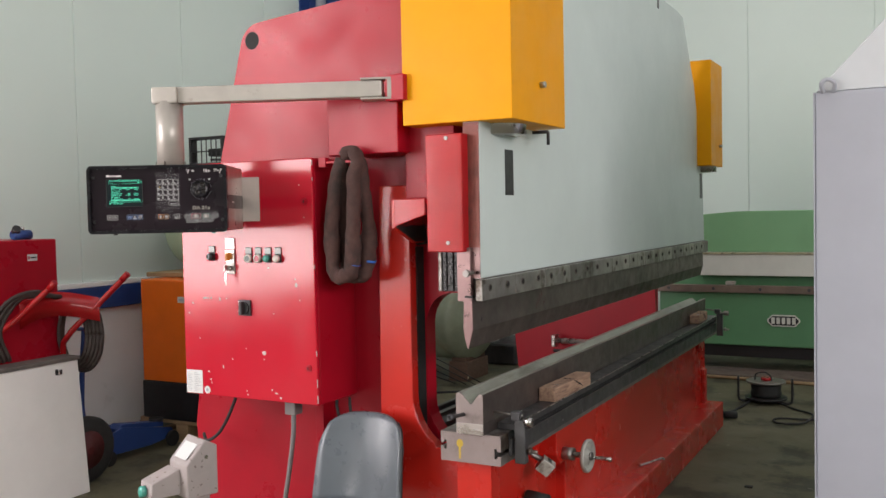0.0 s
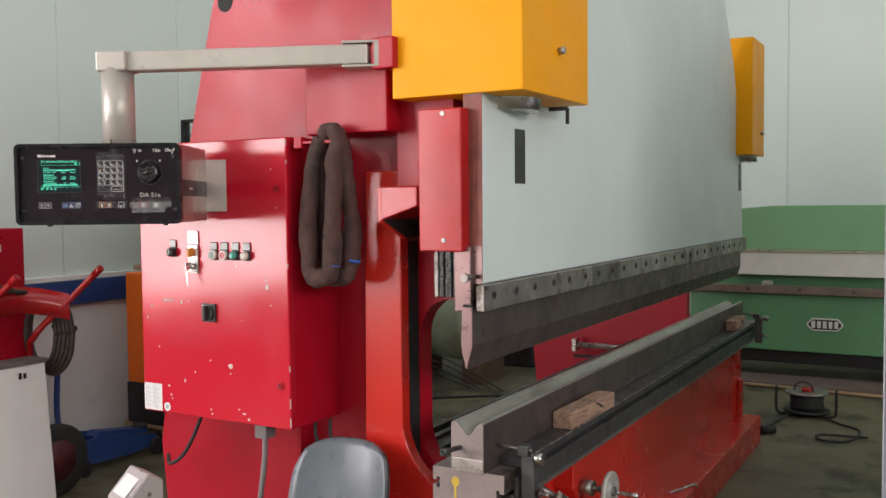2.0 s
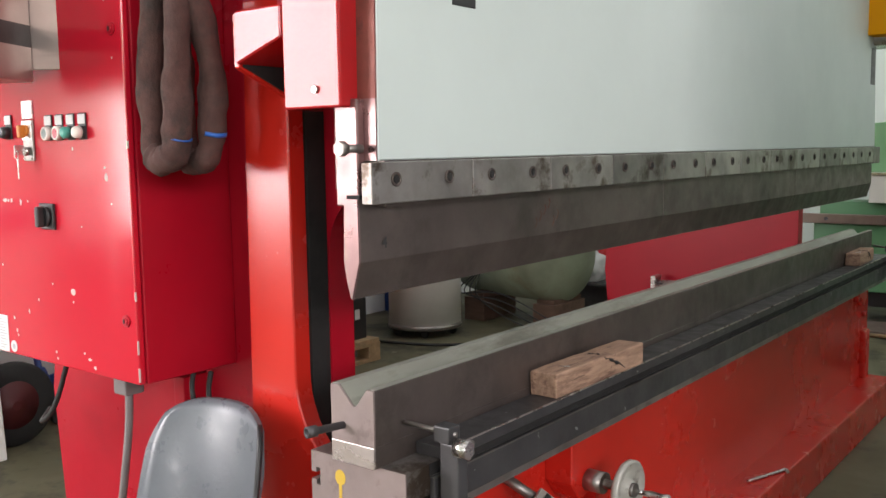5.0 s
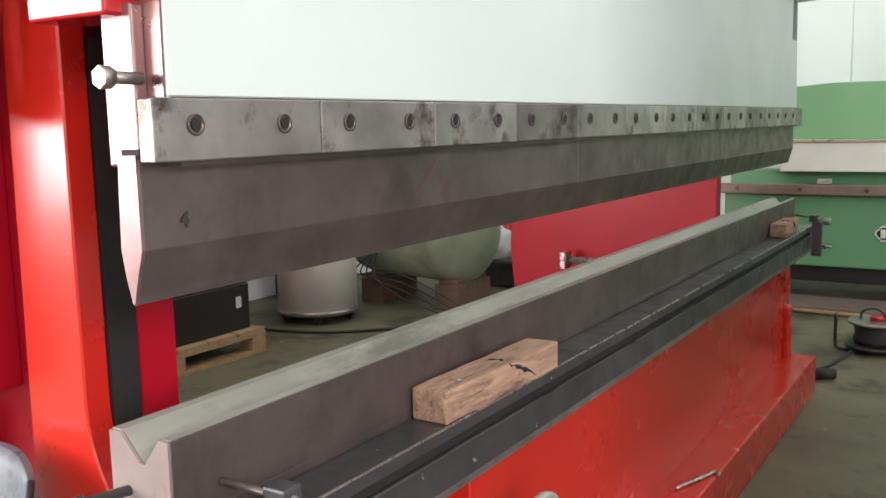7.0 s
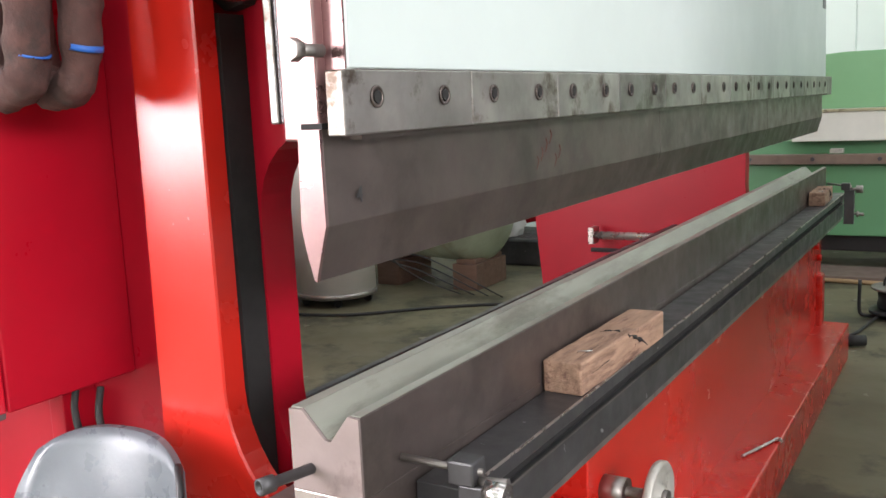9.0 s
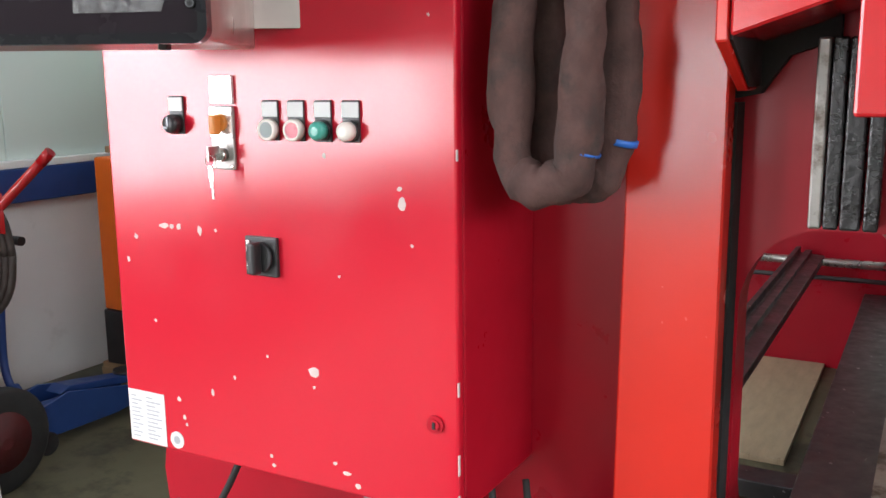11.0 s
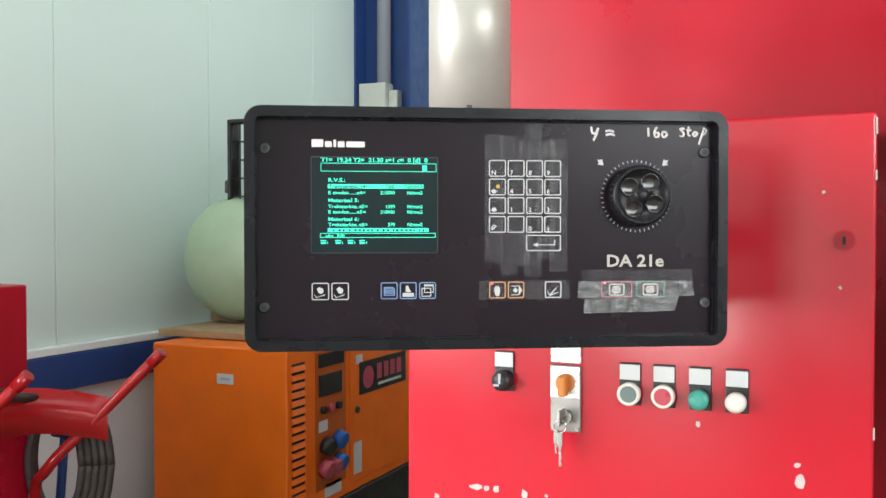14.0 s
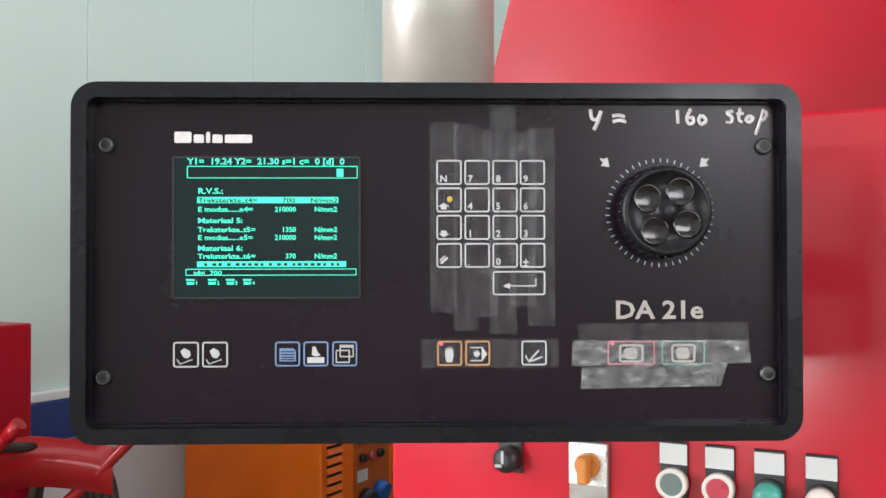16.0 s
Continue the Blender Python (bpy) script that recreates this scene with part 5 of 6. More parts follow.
for q in st.children_recursive:
    q.data.transform(Matrix.Diagonal((0.84, 0.84, 0.925, 1)))

# ---- things along the left wall ----
rc = thing("red_cabinet", "plain red sheet-metal cabinet standing by the wall", "cabinet", (-4.5, 3.1, 0.0))
part("body", B(-4.98, -4.186, 2.75, 3.445, 0.0, 1.368, 0.006), RED, rc)
lb = part("label_plate", B(-4.186, -4.1845, 3.26, 3.32, 1.255, 1.29), PAPER, rc, "small white label")
part("text_bar", B(-4.1846, -4.184, 3.28, 3.315, 1.268, 1.276), BLACK, lb)
part("label_mark", B(-4.1846, -4.184, 3.263, 3.275, 1.264, 1.280), KEY_RED, lb)
rg = thing("pressure_regulator", "small blue pressure regulator lying on the red cabinet", "regulator", (-4.26, 3.30, 1.368))
part("body", C((-4.26, 3.23, 1.3945), (-4.26, 3.34, 1.3945), 0.026, 16, bev=0.003), BLUE, rg)
part("gauge", C((-4.26, 3.25, 1.41), (-4.235, 3.24, 1.43), 0.022, 16), BLACK, rg)
part("knob", C((-4.26, 3.29, 1.415), (-4.26, 3.29, 1.44), 0.012, 12), CHROME, rg)
wbx = thing("white_crate", "white laminated box with a dusty top standing on the floor", "box", (-4.0, 2.8, 0.0))
part("body", PR("y", [(-4.13, 0.0), (-3.945, 0.0), (-4.006, 0.715), (-4.13, 0.715)], 2.2, 3.41, 0.004), BOARD, wbx)
part("top", B(-4.135, -3.998, 2.19, 3.42, 0.7165, 0.737, 0.003), surface("dusty_top", (0.12, 0.10, 0.09), 0.8, vary=0.3, scale=8, relief=0.2), wbx, "dusty brown top board")
part("ink_mark", B(-3.9995, -3.9965, 3.26, 3.275, 0.655, 0.685), BLACK, wbx)
part("ink_mark", B(-3.9995, -3.9965, 3.285, 3.30, 0.655, 0.68), BLACK, wbx)
# red cylinder trolley with coiled hoses
tr = thing("welding_trolley", "red gas-cylinder hand trolley with coiled dark hoses", "hand trolley", (-4.2, 3.45, 0.0))
for tip, foot in (((-3.845, 3.585, 1.135), (-4.06, 3.40, 0.845)), ((-3.96, 3.207, 1.115), (-4.13, 2.98, 0.85))):
    part("handle", TUBE([tip, ((tip[0] + foot[0]) / 2, (tip[1] + foot[1]) / 2, (tip[2] + foot[2]) / 2), foot, (-4.148, foot[1] + 0.03, foot[2] - 0.14), (-4.148, foot[1] + 0.04, 0.10)], 0.016, 10), COVER_RED, tr, "red tube handle")
    part("grip", C(tip, (tip[0] + 0.035, tip[1] + 0.012, tip[2] + 0.035), 0.018, 12), COVER_RED, tr)
bm = bmesh.new()
prev = None
for k in range(11):
    t = k / 10
    x, y = -4.05 + 0.12 * t - 0.07 * math.sin(math.pi * t), 3.10 + 0.40 * t
    z = 1.045 + 0.045 * math.sin(math.pi * t)
    cur = [bm.verts.new(p) for p in ((x, y, z), (x, y, z - 0.13), (x - 0.006, y, z - 0.13), (x - 0.006, y, z))]
    if prev:
        for i in range(4):
            bm.faces.new((prev[i], prev[(i + 1) % 4], cur[(i + 1) % 4], cur[i])).smooth = i in (0, 2)
    prev = cur
bmesh.ops.recalc_face_normals(bm, faces=bm.faces[:])
part("cradle_plate", bm, COVER_RED, tr, "curved red cradle plate")
part("cross_bar", C((-4.148, 3.02, 0.10), (-4.148, 3.52, 0.10), 0.016, 12), COVER_RED, tr)
part("foot_plate", B(-4.165, -4.13, 3.02, 3.50, 0.03, 0.045, 0.003), COVER_RED, tr)
wh = part("wheel", LATHE([(0.10, 0.0), (0.17, 0.0), (0.185, 0.012), (0.185, 0.04), (0.17, 0.052), (0.10, 0.052)], (-4.125, 3.52, 0.187), (1, 0, 0), 36), RUBBER, tr, "black rubber wheel")
part("rim", LATHE([(0.105, 0.0), (0.105, 0.058), (0.03, 0.066), (0.02, 0.075)], (-4.130, 3.52, 0.187), (1, 0, 0), 30), surface("maroon_rim", (0.09, 0.012, 0.014), 0.5, vary=0.2, relief=0.1), wh, "dusty maroon wheel rim")
HOSE = surface("dark_hose", (0.045, 0.032, 0.028), 0.6, vary=0.3, scale=20, relief=0.1)
for k in range(5):
    cx, cz, rx, rz = -4.10 + 0.012 * k, 0.80 - 0.01 * k, 0.075 + 0.012 * k, 0.21 + 0.02 * k
    part("hose", TUBE([(-4.085 + 0.004 * k + rx * math.cos(a), 3.45 + 0.012 * k + 0.03 * math.cos(a), 0.84 + (0.155 + 0.012 * k) * math.sin(a)) for a in [2 * math.pi * i / 12 for i in range(13)]], 0.012, 8, 4), HOSE, tr)
for k in range(3):
    part("hose", TUBE([(-4.06, 2.98 + 0.03 * k, 0.76), (-4.06, 2.93 + 0.03 * k, 0.92), (-4.05, 3.03 + 0.03 * k, 1.06), (-4.04, 3.18, 1.10 - 0.01 * k), (-4.05, 3.32 + 0.02 * k, 1.06)], 0.012, 8, 5), HOSE, tr)
# trolley jack
pj = thing("trolley_jack", "blue garage trolley jack with its handle standing upright", "trolley jack", (-4.32, 4.08, 0.0))
for x in (-4.43, -4.25):
    part("side_plate", PR("x", [(3.80, 0.05), (3.84, 0.17), (3.98, 0.20), (4.38, 0.115), (4.40, 0.06), (4.20, 0.04)], x, x + 0.012, 0.002), BLUE, pj, "tapered blue side plate")
part("cylinder", C((-4.335, 3.86, 0.12), (-4.335, 4.16, 0.11), 0.04, 16), BLUE, pj)
part("lifting_arm", PR("x", [(3.98, 0.18), (4.02, 0.205), (4.36, 0.15), (4.36, 0.12)], -4.38, -4.29, 0.003), BLUE, pj)
part("saddle", C((-4.335, 4.34, 0.15), (-4.335, 4.34, 0.175), 0.045, 18), BLACK, pj)
part("rear_axle", C((-4.47, 3.84, 0.045), (-4.20, 3.84, 0.045), 0.010, 10), CLAMP_STEEL, pj)
for x, y, r in ((-4.47, 3.84, 0.045), (-4.22, 3.84, 0.045), (-4.46, 4.36, 0.05), (-4.23, 4.36, 0.05)):
    part("wheel", C((x, y, r), (x + 0.028, y, r), r, 18, bev=0.004), RUBBER, pj)
part("handle_socket", C((-4.335, 3.86, 0.15), (-4.42, 3.87, 0.22), 0.028, 14), BLUE, pj)
part("handle", TUBE([(-4.42, 3.87, 0.20), (-4.485, 3.89, 0.30), (-4.488, 3.90, 0.50), (-4.478, 3.92, 0.80)], 0.016, 10), BLUE, pj)
part("grip", C((-4.525, 3.912, 0.80), (-4.37, 3.920, 0.795), 0.013, 12), BLUE, pj)
part("grip_end", C((-4.395, 3.919, 0.796), (-4.352, 3.921, 0.795), 0.018, 12), BLACK, pj)
pj.matrix_world = pose(-4.36, 4.05, 0.0)


# generator on its pallet
def pallet(name, x0, x1, y0, y1, label, group="wooden pallets"):
    o = thing(name, label, "pallet", ((x0 + x1) / 2, (y0 + y1) / 2, 0), group=group)
    n = 6
    wd = (y1 - y0) / n
    for i in range(n):
        part("deck_board", B(x0, x1, y0 + i * wd + 0.008, y0 + (i + 1) * wd - 0.008, 0.115, 0.137, 0.002), PALLET_WOOD, o)
    for y in (y0, (y0 + y1) / 2 - 0.05, y1 - 0.10):
        for x in (x0, (x0 + x1) / 2 - 0.05, x1 - 0.10):
            part("block", B(x, x + 0.10, y, y + 0.10, 0.022, 0.093, 0.002), PALLET_WOOD, o)
    for x in (x0, (x0 + x1) / 2 - 0.05, x1 - 0.10):
        part("stringer", B(x, x + 0.10, y0, y1, 0.093, 0.115, 0.001), PALLET_WOOD, o)
        part("runner", B(x, x + 0.10, y0, y1, 0.0, 0.022, 0.001), PALLET_WOOD, o)
    return o


pallet("wooden_pallet", -4.64, -3.88, 4.42, 5.66, "pale wooden pallet under the generator")
GX, GY0, GY1, GZ = -3.937, 4.43, 5.60, 1.063
gen = thing("generator", "orange diesel generator with a black base on a pallet", "generator", (-4.2, 5.0, 0.137))
part("base", B(-4.605, GX + 0.005, GY0 - 0.005, GY1, 0.138, 0.385, 0.006), BLACK, gen, "black tank base")
part("hood", B(-4.60, GX, GY0, GY1, 0.387, GZ, 0.008), ORANGE, gen, "orange sheet-metal hood")
for i in range(17):
    part("louvre", PR("y", [(GX - 0.004, 0.43 + 0.034 * i), (GX + 0.010, 0.432 + 0.034 * i), (GX + 0.003, 0.452 + 0.034 * i), (GX - 0.004, 0.452 + 0.034 * i)], GY0 + 0.03, GY0 + 0.12), ORANGE, gen)
    part("louvre_gap", B(GX + 0.0005, GX + 0.0025, GY0 + 0.03, GY0 + 0.12, 0.4525 + 0.034 * i, 0.462 + 0.034 * i), DARK, gen)
# flat plate in darkened hood orange, painting the shade of a recess
bay = part("control_bay", B(GX + 0.0005, GX + 0.003, GY0 + 0.20, GY0 + 0.44, 0.46, 1.03), surface("bay_orange", (0.5, 0.10, 0.01), 0.5, relief=0.05), gen, "orange control bay, darker for the shade of a recess")
part("vent", B(GX + 0.003, GX + 0.006, GY0 + 0.22, GY0 + 0.42, 0.965, 1.02), DARK, bay)
part("display", B(GX + 0.003, GX + 0.010, GY0 + 0.22, GY0 + 0.40, 0.845, 0.935, 0.003), BLACK, bay)
for i in range(3):
    part("switch", C((GX + 0.003, GY0 + 0.25 + 0.06 * i, 0.79), (GX + 0.02, GY0 + 0.25 + 0.06 * i, 0.79), 0.016, 12), BLACK if i != 1 else KEY_RED, bay)
part("bay_label", B(GX + 0.003, GX + 0.004, GY0 + 0.22, GY0 + 0.29, 0.70, 0.745), PAPER, bay)
for i, (dy, z, m_) in enumerate(((0.26, 0.645, BLACK), (0.36, 0.655, TAPE_BLUE), (0.25, 0.555, KEY_RED), (0.36, 0.56, TAPE_BLUE), (0.31, 0.55, KEY_RED))):
    part("socket_outlet", C((GX + 0.003, GY0 + dy, z), (GX + 0.045, GY0 + dy, z - 0.012), 0.036, 18, bev=0.003), m_, bay, "round power socket")
part("warning_label", B(GX + 0.001, GX + 0.003, GY0 + 0.27, GY0 + 0.40, 0.42, 0.475), PAPER, gen)
gd = part("side_door", B(GX + 0.0005, GX + 0.006, GY0 + 0.47, GY1 - 0.05, 0.43, 1.03, 0.002), ORANGE, gen, "orange hinged side door")
part("door_lock", C((GX + 0.006, GY0 + 0.53, 0.74), (GX + 0.014, GY0 + 0.53, 0.74), 0.014, 12), BLACK, gd)
part("maker_sign", B(GX + 0.006, GX + 0.008, GY0 + 0.55, GY0 + 1.0, 0.80, 0.945), BLACK, gd, "black sign with red shapes")
part("sign_ring", C((GX + 0.008, GY0 + 0.63, 0.87), (GX + 0.009, GY0 + 0.63, 0.87), 0.05, 20), KEY_RED, gd)
for i in range(4):
    part("sign_bar", B(GX + 0.008, GX + 0.009, GY0 + 0.71 + 0.065 * i, GY0 + 0.755 + 0.065 * i, 0.85, 0.92), KEY_RED, gd)
part("sign_bar", B(GX + 0.008, GX + 0.009, GY0 + 0.72, GY0 + 0.95, 0.82, 0.832), PAPER, gd)
part("door_label", B(GX + 0.006, GX + 0.007, GY0 + 0.52, GY0 + 0.58, 0.94, 0.98), PAPER, gd)
part("door_label", B(GX + 0.006, GX + 0.007, GY0 + 0.50, GY0 + 0.57, 0.46, 0.60), PAPER, gd)
gl = part("front_label", B(-4.27, -4.19, GY0 - 0.0015, GY0, 0.915, 0.955), PAPER, gen, "small white label")
part("text_bar", B(-4.255, -4.205, GY0 - 0.002, GY0 - 0.0015, 0.930, 0.940), GREY, gl)
part("base_label", B(GX + 0.005, GX + 0.0065, GY1 - 0.10, GY1 - 0.06, 0.26, 0.32), PAPER, gen)
# wooden board and pale green air tank on the generator
solid("wood_board", B(-4.72, -4.02, 4.60, 5.30, GZ + 0.004, GZ + 0.034, 0.003), PALLET_WOOD, "rough board laid on top of the generator", "board")
TANK_GREEN = surface("pale_green_tank", (0.42, 0.53, 0.36), 0.4, vary=0.08, scale=4, relief=0.06, dirt=(4, 0.62, 0.2), dirt_colour=(0.30, 0.24, 0.16))
at = thing("air_tank", "pale green domed air receiver lying on timber", "air tank", (-4.55, 5.0, GZ + 0.03))
prof = [(0.285 * math.sin(a), 0.16 * (1 - math.cos(a))) for a in [math.pi / 2 * k / 9 for k in range(1, 10)]]
prof = prof + [(0.285, 0.75)] + [(r, 0.91 - h) for r, h in prof[::-1]]
part("shell", LATHE(prof, (-4.55, 4.78, 1.395), (0, 1, 0), 40), TANK_GREEN, at)
for y in (4.98, 5.42):
    part("saddle", PR("y", [(-4.74, GZ + 0.034), (-4.36, GZ + 0.034), (-4.36, 1.19), (-4.45, 1.145), (-4.55, 1.13), (-4.65, 1.145), (-4.74, 1.19)], y, y + 0.06), PALLET_WOOD, at)
part("plug", C((-4.62, 4.83, 1.40), (-4.63, 4.79, 1.40), 0.014, 10), CHROME, at)
part("valve", J(C((-4.60, 4.98, 1.66), (-4.60, 4.98, 1.73), 0.018, 10), B(-4.64, -4.58, 4.96, 5.0, 1.70, 1.76, 0.005)), RAIL_STEEL, at)
# compressor head above the tank: motor, finned cylinder and a wire belt guard
ck = thing("compressor_head", "black air compressor head with a wire belt guard on the tank", "compressor", (-4.48, 5.05, 1.68))
part("foot_plate", B(-4.66, -4.32, 4.92, 5.30, 1.678, 1.690, 0.002), RAIL_STEEL, ck)
part("motor_body", C((-4.42, 5.10, 1.80), (-4.42, 5.30, 1.80), 0.085, 24, bev=0.008), BLACK, ck)
for k in range(6):
    part("fin", C((-4.56, 5.10, 1.73 + 0.035 * k), (-4.56, 5.10, 1.742 + 0.035 * k), 0.07, 18), RAIL_STEEL, ck)
part("cylinder_head", B(-4.62, -4.50, 5.04, 5.16, 1.935, 1.99, 0.008), BLACK, ck)
for k in range(7):
    part("guard_wire", C((-4.64 + 0.045 * k, 4.90, 1.70), (-4.64 + 0.045 * k, 4.90, 2.05), 0.004, 6), BLACK, ck)
for k in range(5):
    part("guard_wire", C((-4.65, 4.90, 1.71 + 0.083 * k), (-4.36, 4.90, 1.71 + 0.083 * k), 0.004, 6), BLACK, ck)
part("guard_rim", J(B(-4.66, -4.35, 4.89, 4.96, 2.045, 2.062, 0.003), B(-4.366, -4.35, 4.89, 4.96, 1.69, 2.045, 0.003), B(-4.66, -4.644, 4.89, 4.96, 1.69, 2.045, 0.003)), BLACK, ck)
ck.matrix_world = Matrix.Translation((0.09, 0, -0.03)) @ ck.matrix_world

# drum, tank and bags seen under the ram
PALE = surface("off_white_enamel", (0.76, 0.73, 0.69), 0.4, vary=0.06, relief=0.05)
dm = thing("white_drum", "white cylindrical drum on small castors", "drum", (-4.17, 6.45, 0.0))
part("shell", C((-4.17, 6.45, 0.075), (-4.17, 6.45, 0.95), 0.25, 48, bev=0.006), PALE, dm)
part("base_ring", C((-4.17, 6.45, 0.055), (-4.17, 6.45, 0.085), 0.256, 40), CLAMP_STEEL, dm)
for a in (-2.2, -0.9, 0.4, 2.0):
    part("castor", C((-4.17 + 0.2 * math.cos(a), 6.45 + 0.2 * math.sin(a) - 0.01, 0.028), (-4.17 + 0.2 * math.cos(a), 6.45 + 0.2 * math.sin(a) + 0.01, 0.028), 0.028, 12), RUBBER, dm)
solid("floor_cable", TUBE([(-4.3, 6.0, 0.01), (-4.05, 6.05, 0.01), (-3.8, 6.15, 0.01), (-3.4, 6.5, 0.01), (-3.0, 6.7, 0.01), (-2.7, 6.5, 0.01)], 0.009, 8), RUBBER, "black cable lying on the floor", "cable")
bt = thing("boiler_tank", "dull green horizontal boiler tank on timber blocks", "tank", (-3.85, 7.3, 0.0))
prof = [(0.34 * math.sin(a), 0.13 * (1 - math.cos(a))) for a in [math.pi / 2 * k / 9 for k in range(1, 10)]]
prof = prof + [(0.34, 0.95)] + [(r, 1.08 - h) for r, h in prof[::-1]]
part("shell", LATHE(prof, (-3.40, 7.15, 0.50), (-1, 0.25, 0), 40), surface("dull_green_tank", (0.24, 0.27, 0.19), 0.5, vary=0.2, scale=4, relief=0.1, dirt=(3, 0.55, 0.25), dirt_colour=(0.20, 0.12, 0.06)), bt)
for x in (-3.55, -4.15):
    part("timber_block", B(x - 0.09, x + 0.09, 7.0, 7.42, 0.0, 0.17, 0.004), DARK_TIMBER, bt)
    part("timber_block", B(x - 0.07, x + 0.07, 7.02, 7.40, 0.171, 0.20, 0.004), DARK_TIMBER, bt)
for k in range(4):
    solid("wire", TUBE([(-3.5 + 0.1 * k, 6.85, 0.01), (-3.75, 6.8, 0.10 + 0.05 * k), (-3.95 - 0.05 * k, 6.75, 0.25), (-4.0, 6.9, 0.42)], 0.005, 6), RUBBER, "thin black wire hanging from the boiler tank", "wire")


def bag(name, c, sx, sy, sz, material, label):
    bm = bmesh.new()
    bmesh.ops.create_icosphere(bm, subdivisions=4, radius=1)
    for v in bm.verts:
        n = v.co.normalized()
        d = 1 + 0.22 * noise.noise(n * 2.3 + Vector(c)) + 0.10 * noise.noise(n * 6 + Vector(c))
        v.co = Vector((c[0] + sx * n.x * d, c[1] + sy * n.y * d, max(0.0, c[2] + sz * n.z * d)))
    for f in bm.faces:
        f.smooth = True
    return solid(name, bm, material, label, "bag")


bag("plastic_bag", (-3.80, 8.05, 0.31), 0.17, 0.18, 0.15, PAPER, "crumpled white plastic bag on a dark stack")
bag("red_sack", (-3.80, 8.42, 0.40), 0.26, 0.2, 0.15, COVER_RED, "slumped red sack behind the tank")
bag("yellow_sack", (-4.02, 8.25, 0.40), 0.10, 0.1, 0.16, YELLOW, "small yellow sack behind the tank")
solid("steel_billet", B(-4.05, -3.40, 7.9, 8.55, 0.0, 0.20, 0.02), RAIL_STEEL, "low dark steel billet lying on the floor", "steel billet")
for k in range(3):
    solid("steel_bar", TUBE([(-3.02 - 0.07 * k, 7.55, 0.0), (-2.98 - 0.10 * k, 7.62, 0.7), (-2.95 - 0.14 * k, 7.70, 1.4)], 0.011, 6), RAIL_STEEL, "thin dark steel bar standing upright", "steel bar", group="upright steel bars")

# ---- far end: folding machine, cable reel ----
fm = thing("folding_machine", "two-tone green sheet folding machine at the end wall", "folding machine", (-0.3, 8.8, 0.0))
FX0, FX1 = -2.15, 1.6
part("lower_beam", B(FX0, FX1, 8.40, 8.85, 0.225, 0.70, 0.01), GREEN, fm, "dark green lower beam")
part("base_rail", B(FX0, FX1, 8.46, 8.9, 0.115, 0.222, 0.006), BLACK, fm)
for x in (FX0 + 0.1, -0.2, FX1 - 0.2):
    part("foot", B(x, x + 0.12, 8.5, 8.85, 0.0, 0.115, 0.004), BLACK, fm)
part("bending_bar", B(FX0 - 0.2, FX1, 8.34, 8.42, 0.70, 0.765, 0.004), surface("brown_steel", (0.20, 0.15, 0.12), 0.5, 0.4, vary=0.2, relief=0.1), fm, "rusty brown bending bar")
for i in range(9):
    part("bar_screw", C((FX0 + 0.1 + 0.4 * i, 8.345, 0.735), (FX0 + 0.1 + 0.4 * i, 8.33, 0.735), 0.014, 8), RAIL_STEEL, fm)
part("gap_shadow", B(FX0, FX1, 8.55, 8.85, 0.70, 0.845), GREEN, fm)
part("clamp_beam", B(FX0 + 0.35, FX1, 8.44, 8.9, 0.845, 1.035, 0.006), CREAM, fm, "cream clamping beam")
part("beam_edge", B(FX0 + 0.35, FX1, 8.43, 8.46, 1.036, 1.055, 0.003), surface("brass_strip", (0.45, 0.42, 0.28), 0.35, 0.4, relief=0.03), fm)
part("upper_beam", PR("y", [(FX0 + 0.2, 1.056), (FX1, 1.056), (FX1, 1.42), (-1.5, 1.42), (FX0 + 0.2, 1.385)], 8.50, 8.95, 0.004), PALE_GREEN, fm, "light green upper beam")
part("small_block", B(-1.55, -1.47, 8.36, 8.43, 0.77, 0.80, 0.004), IVORY, fm)
# maker's badge as plain shapes
bd = part("badge", PR("y", [(-1.20, 0.45), (-1.16, 0.41), (-0.97, 0.41), (-0.93, 0.45), (-0.93, 0.47), (-0.97, 0.51), (-1.16, 0.51), (-1.20, 0.47)], 8.385, 8.40), CREAM, fm, "hexagonal maker's badge with dark bars")
part("badge_face", PR("y", [(-1.188, 0.452), (-1.157, 0.42), (-0.973, 0.42), (-0.942, 0.452), (-0.942, 0.468), (-0.973, 0.50), (-1.157, 0.50), (-1.188, 0.468)], 8.381, 8.386), BLACK, bd)
for i in range(5):
    part("badge_bar", B(-1.165 + 0.043 * i, -1.137 + 0.043 * i, 8.377, 8.382, 0.432, 0.488), CREAM, bd)
solid("floor_board", B(-2.4, 1.4, 8.02, 8.40, 0.0, 0.025, 0.004), surface("brown_board", (0.15, 0.11, 0.09), 0.7, vary=0.2, relief=0.1), "brown timber board on the floor before the folding machine", "board")
solid("floor_pipe", C((-2.4, 7.98, 0.016), (1.0, 7.78, 0.016), 0.014, 10), PALLET_WOOD, "thin brown batten lying on the floor", "batten")
cr = thing("cable_reel", "black cable reel with a tubular stand on the floor", "cable reel", (-1.02, 7.1, 0.0))
part("lower_flange", C((-1.02, 7.1, 0.03), (-1.02, 7.1, 0.045), 0.15, 32), BLACK, cr)
part("wound_cable", LATHE([(0.06, 0.045), (0.105, 0.05), (0.112, 0.075), (0.105, 0.10), (0.11, 0.125), (0.10, 0.15), (0.06, 0.152)], (-1.02, 7.1, 0.0), (0, 0, 1), 28), RUBBER, cr)
part("upper_flange", C((-1.02, 7.1, 0.153), (-1.02, 7.1, 0.166), 0.14, 32), CLAMP_STEEL, cr)
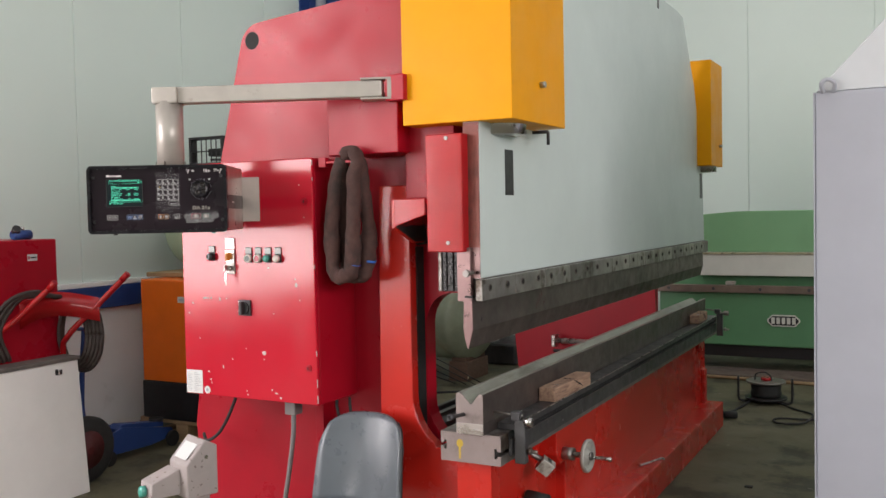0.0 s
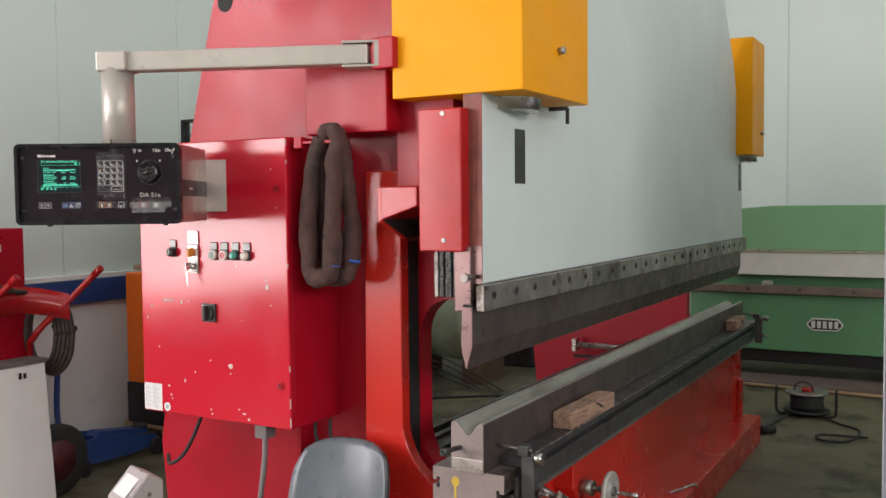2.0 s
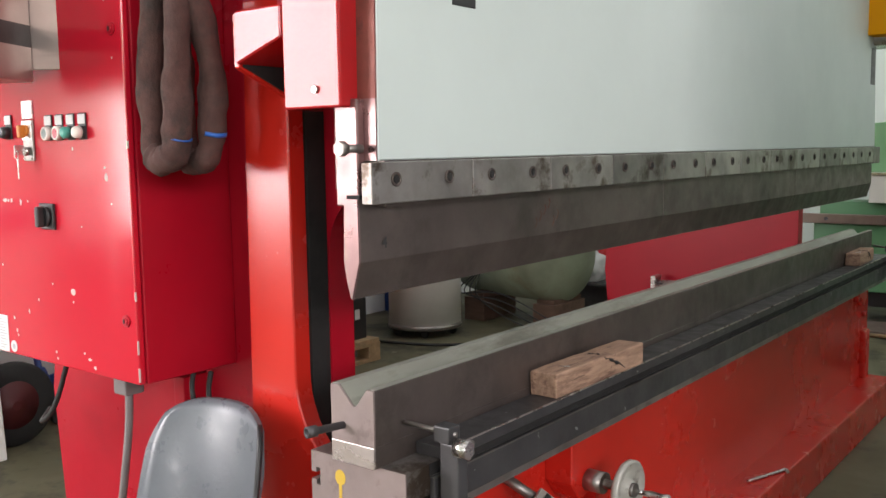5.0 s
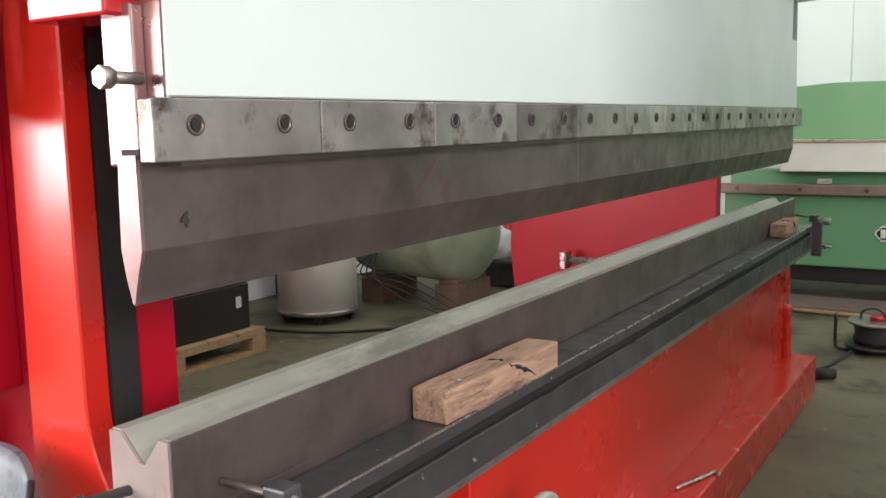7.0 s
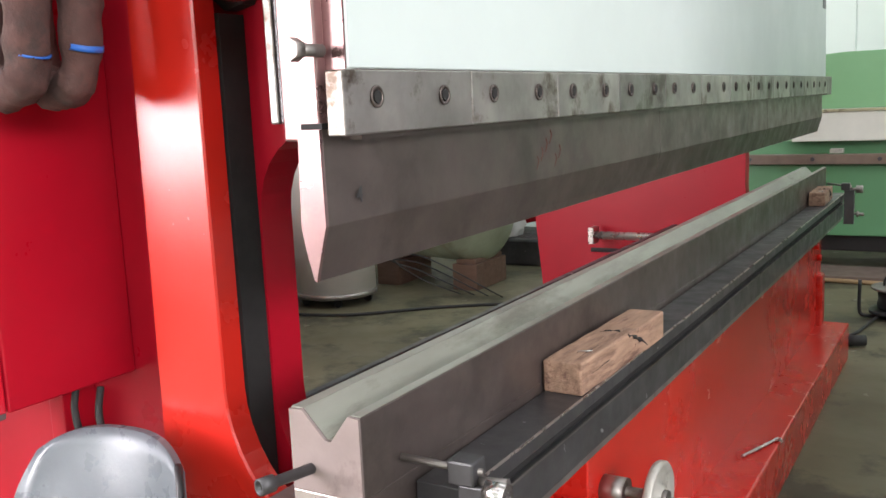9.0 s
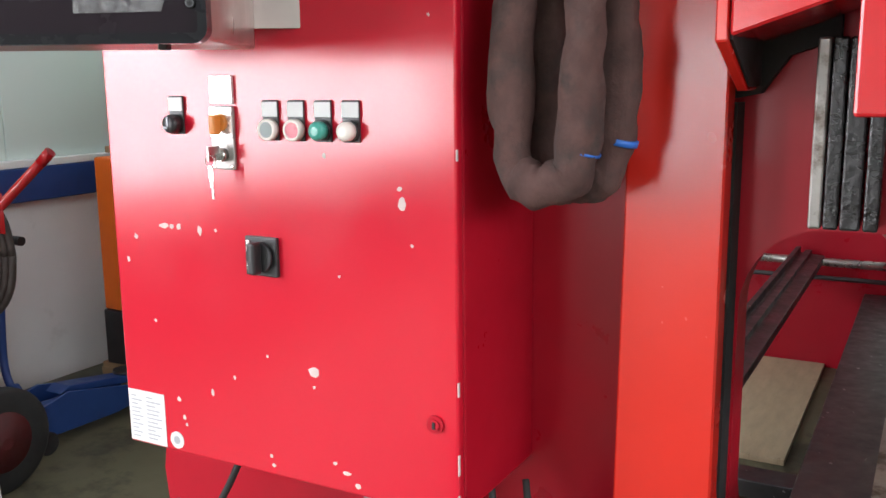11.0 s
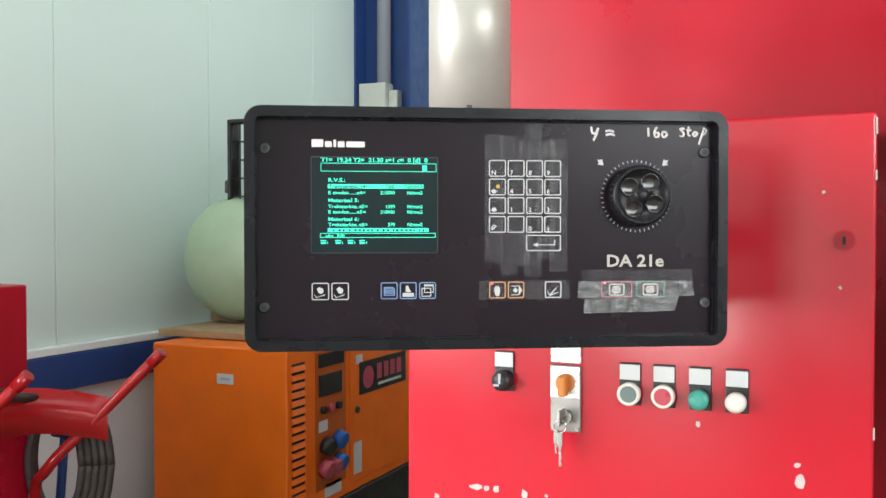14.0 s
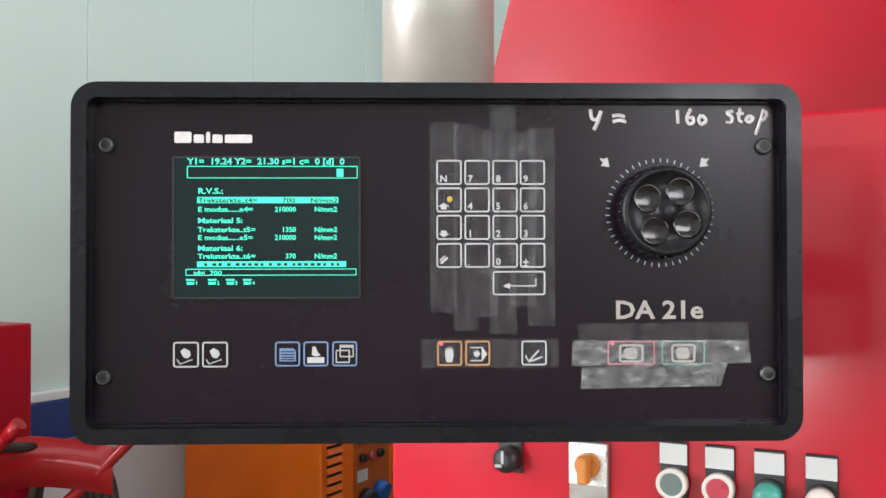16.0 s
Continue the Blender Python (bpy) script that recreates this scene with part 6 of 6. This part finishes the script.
part("hub", C((-1.02, 7.1, 0.166), (-1.02, 7.1, 0.19), 0.035, 16), COVER_RED, cr, "red hub cap")
part("grip", TUBE([(-1.10, 7.1, 0.165), (-1.09, 7.1, 0.21), (-1.03, 7.1, 0.225), (-0.99, 7.1, 0.20), (-0.98, 7.1, 0.165)], 0.006, 8), BLACK, cr)
for s in (-1, 1):
    part("stand_leg", TUBE([(-1.02 + 0.19 * s, 7.05, 0.20), (-1.02 + 0.19 * s, 7.05, 0.05), (-1.02 + 0.17 * s, 7.05, 0.014), (-1.02 + 0.10 * s, 7.05, 0.014), (-1.02, 7.05, 0.014)], 0.009, 8, 6), BLACK, cr)
solid("extension_cable", TUBE([(-1.12, 7.0, 0.02), (-1.16, 6.8, 0.01), (-1.20, 6.62, 0.01), (-1.30, 6.50, 0.012), (-1.36, 6.45, 0.02)], 0.008, 8), RUBBER, "black extension cable between reel and press", "cable")
solid("reel_cable", TUBE([(-0.92, 7.02, 0.02), (-0.80, 6.9, 0.01), (-0.66, 6.75, 0.01), (-0.70, 6.45, 0.01), (-0.85, 6.42, 0.01), (-0.86, 6.55, 0.01), (-0.6, 6.6, 0.01)], 0.007, 8), RUBBER, "thin black cable curling over the floor", "cable")
pg = thing("cable_plug", "black coupling plug lying on the floor by the plinth", "plug", (-1.22, 6.45, 0.0))
part("body", B(-1.30, -1.20, 6.38, 6.46, 0.0, 0.055, 0.012), RUBBER, pg)
part("collar", C((-1.20, 6.43, 0.03), (-1.12, 6.47, 0.03), 0.026, 14), RUBBER, pg)
solid("cloth_scrap", B(-0.80, -0.76, 4.9, 4.93, 0.0, 0.008, 0.002), RUBBER, "small dark scrap on the floor", "scrap")

# grey machine beside the press
gm = thing("grey_machine", "pale grey machine housing with a sloping top and lifting eye", "machine housing", (0.2, 4.2, 0.0))
part("body", B(-0.43, 0.9, 3.73, 4.7, 0.02, 1.888, 0.004), GREY, gm)
part("sloped_top", PR("y", [(-0.428, 1.890), (0.9, 1.890), (0.9, 2.5), (0.15, 2.5)], 3.735, 4.69, 0.003), surface("light_grey_paint", (0.60, 0.62, 0.65), 0.45, vary=0.03, relief=0.04), gm)
part("edge_strip", B(-0.436, -0.4305, 3.725, 3.74, 0.02, 1.888), GREY, gm)
part("lifting_eye", TUBE([(-0.40, 3.72, 1.885), (-0.405, 3.70, 1.915), (-0.385, 3.70, 1.93), (-0.36, 3.70, 1.915), (-0.365, 3.72, 1.885)], 0.008, 8), GREY, gm)
for z in (1.28, 1.20):
    part("catch", B(-0.14, -0.08, 3.715, 3.73, z - 0.012, z + 0.012, 0.006), CREAM, gm)
gm.matrix_world = Matrix.Translation((0.10, 0, 0)) @ gm.matrix_world

# marks on the punch: a chalked numeral and rust-brown scribbles
MARK = surface("dark_marker", (0.03, 0.028, 0.03), 0.7, relief=0)
RUST = surface("rust_mark", (0.10, 0.035, 0.022), 0.8, relief=0)
nm = part("numeral", text_mesh("4", 0.026, 0.0001), MARK, PB, "handwritten numeral on the punch")
nm.matrix_basis = PLACE[PB.name].inverted() @ Matrix.Translation(laid((-1.3290, 2.836, 1.104), "punch")) @ Matrix.Rotation(math.pi / 2, 4, "Z") @ Matrix.Rotation(math.pi / 2, 4, "X")
for k in range(6):
    y, z = 3.335 + 0.018 * k, 1.10 + 0.012 * ((k * 5) % 4)
    part("rust_stroke", TUBE([(-1.3316, y, z), (-1.3314, y + 0.008, z + 0.012), (-1.3314, y + 0.004, z + 0.020)], 0.0014, 6, 4, 0.5), RUST, PB)
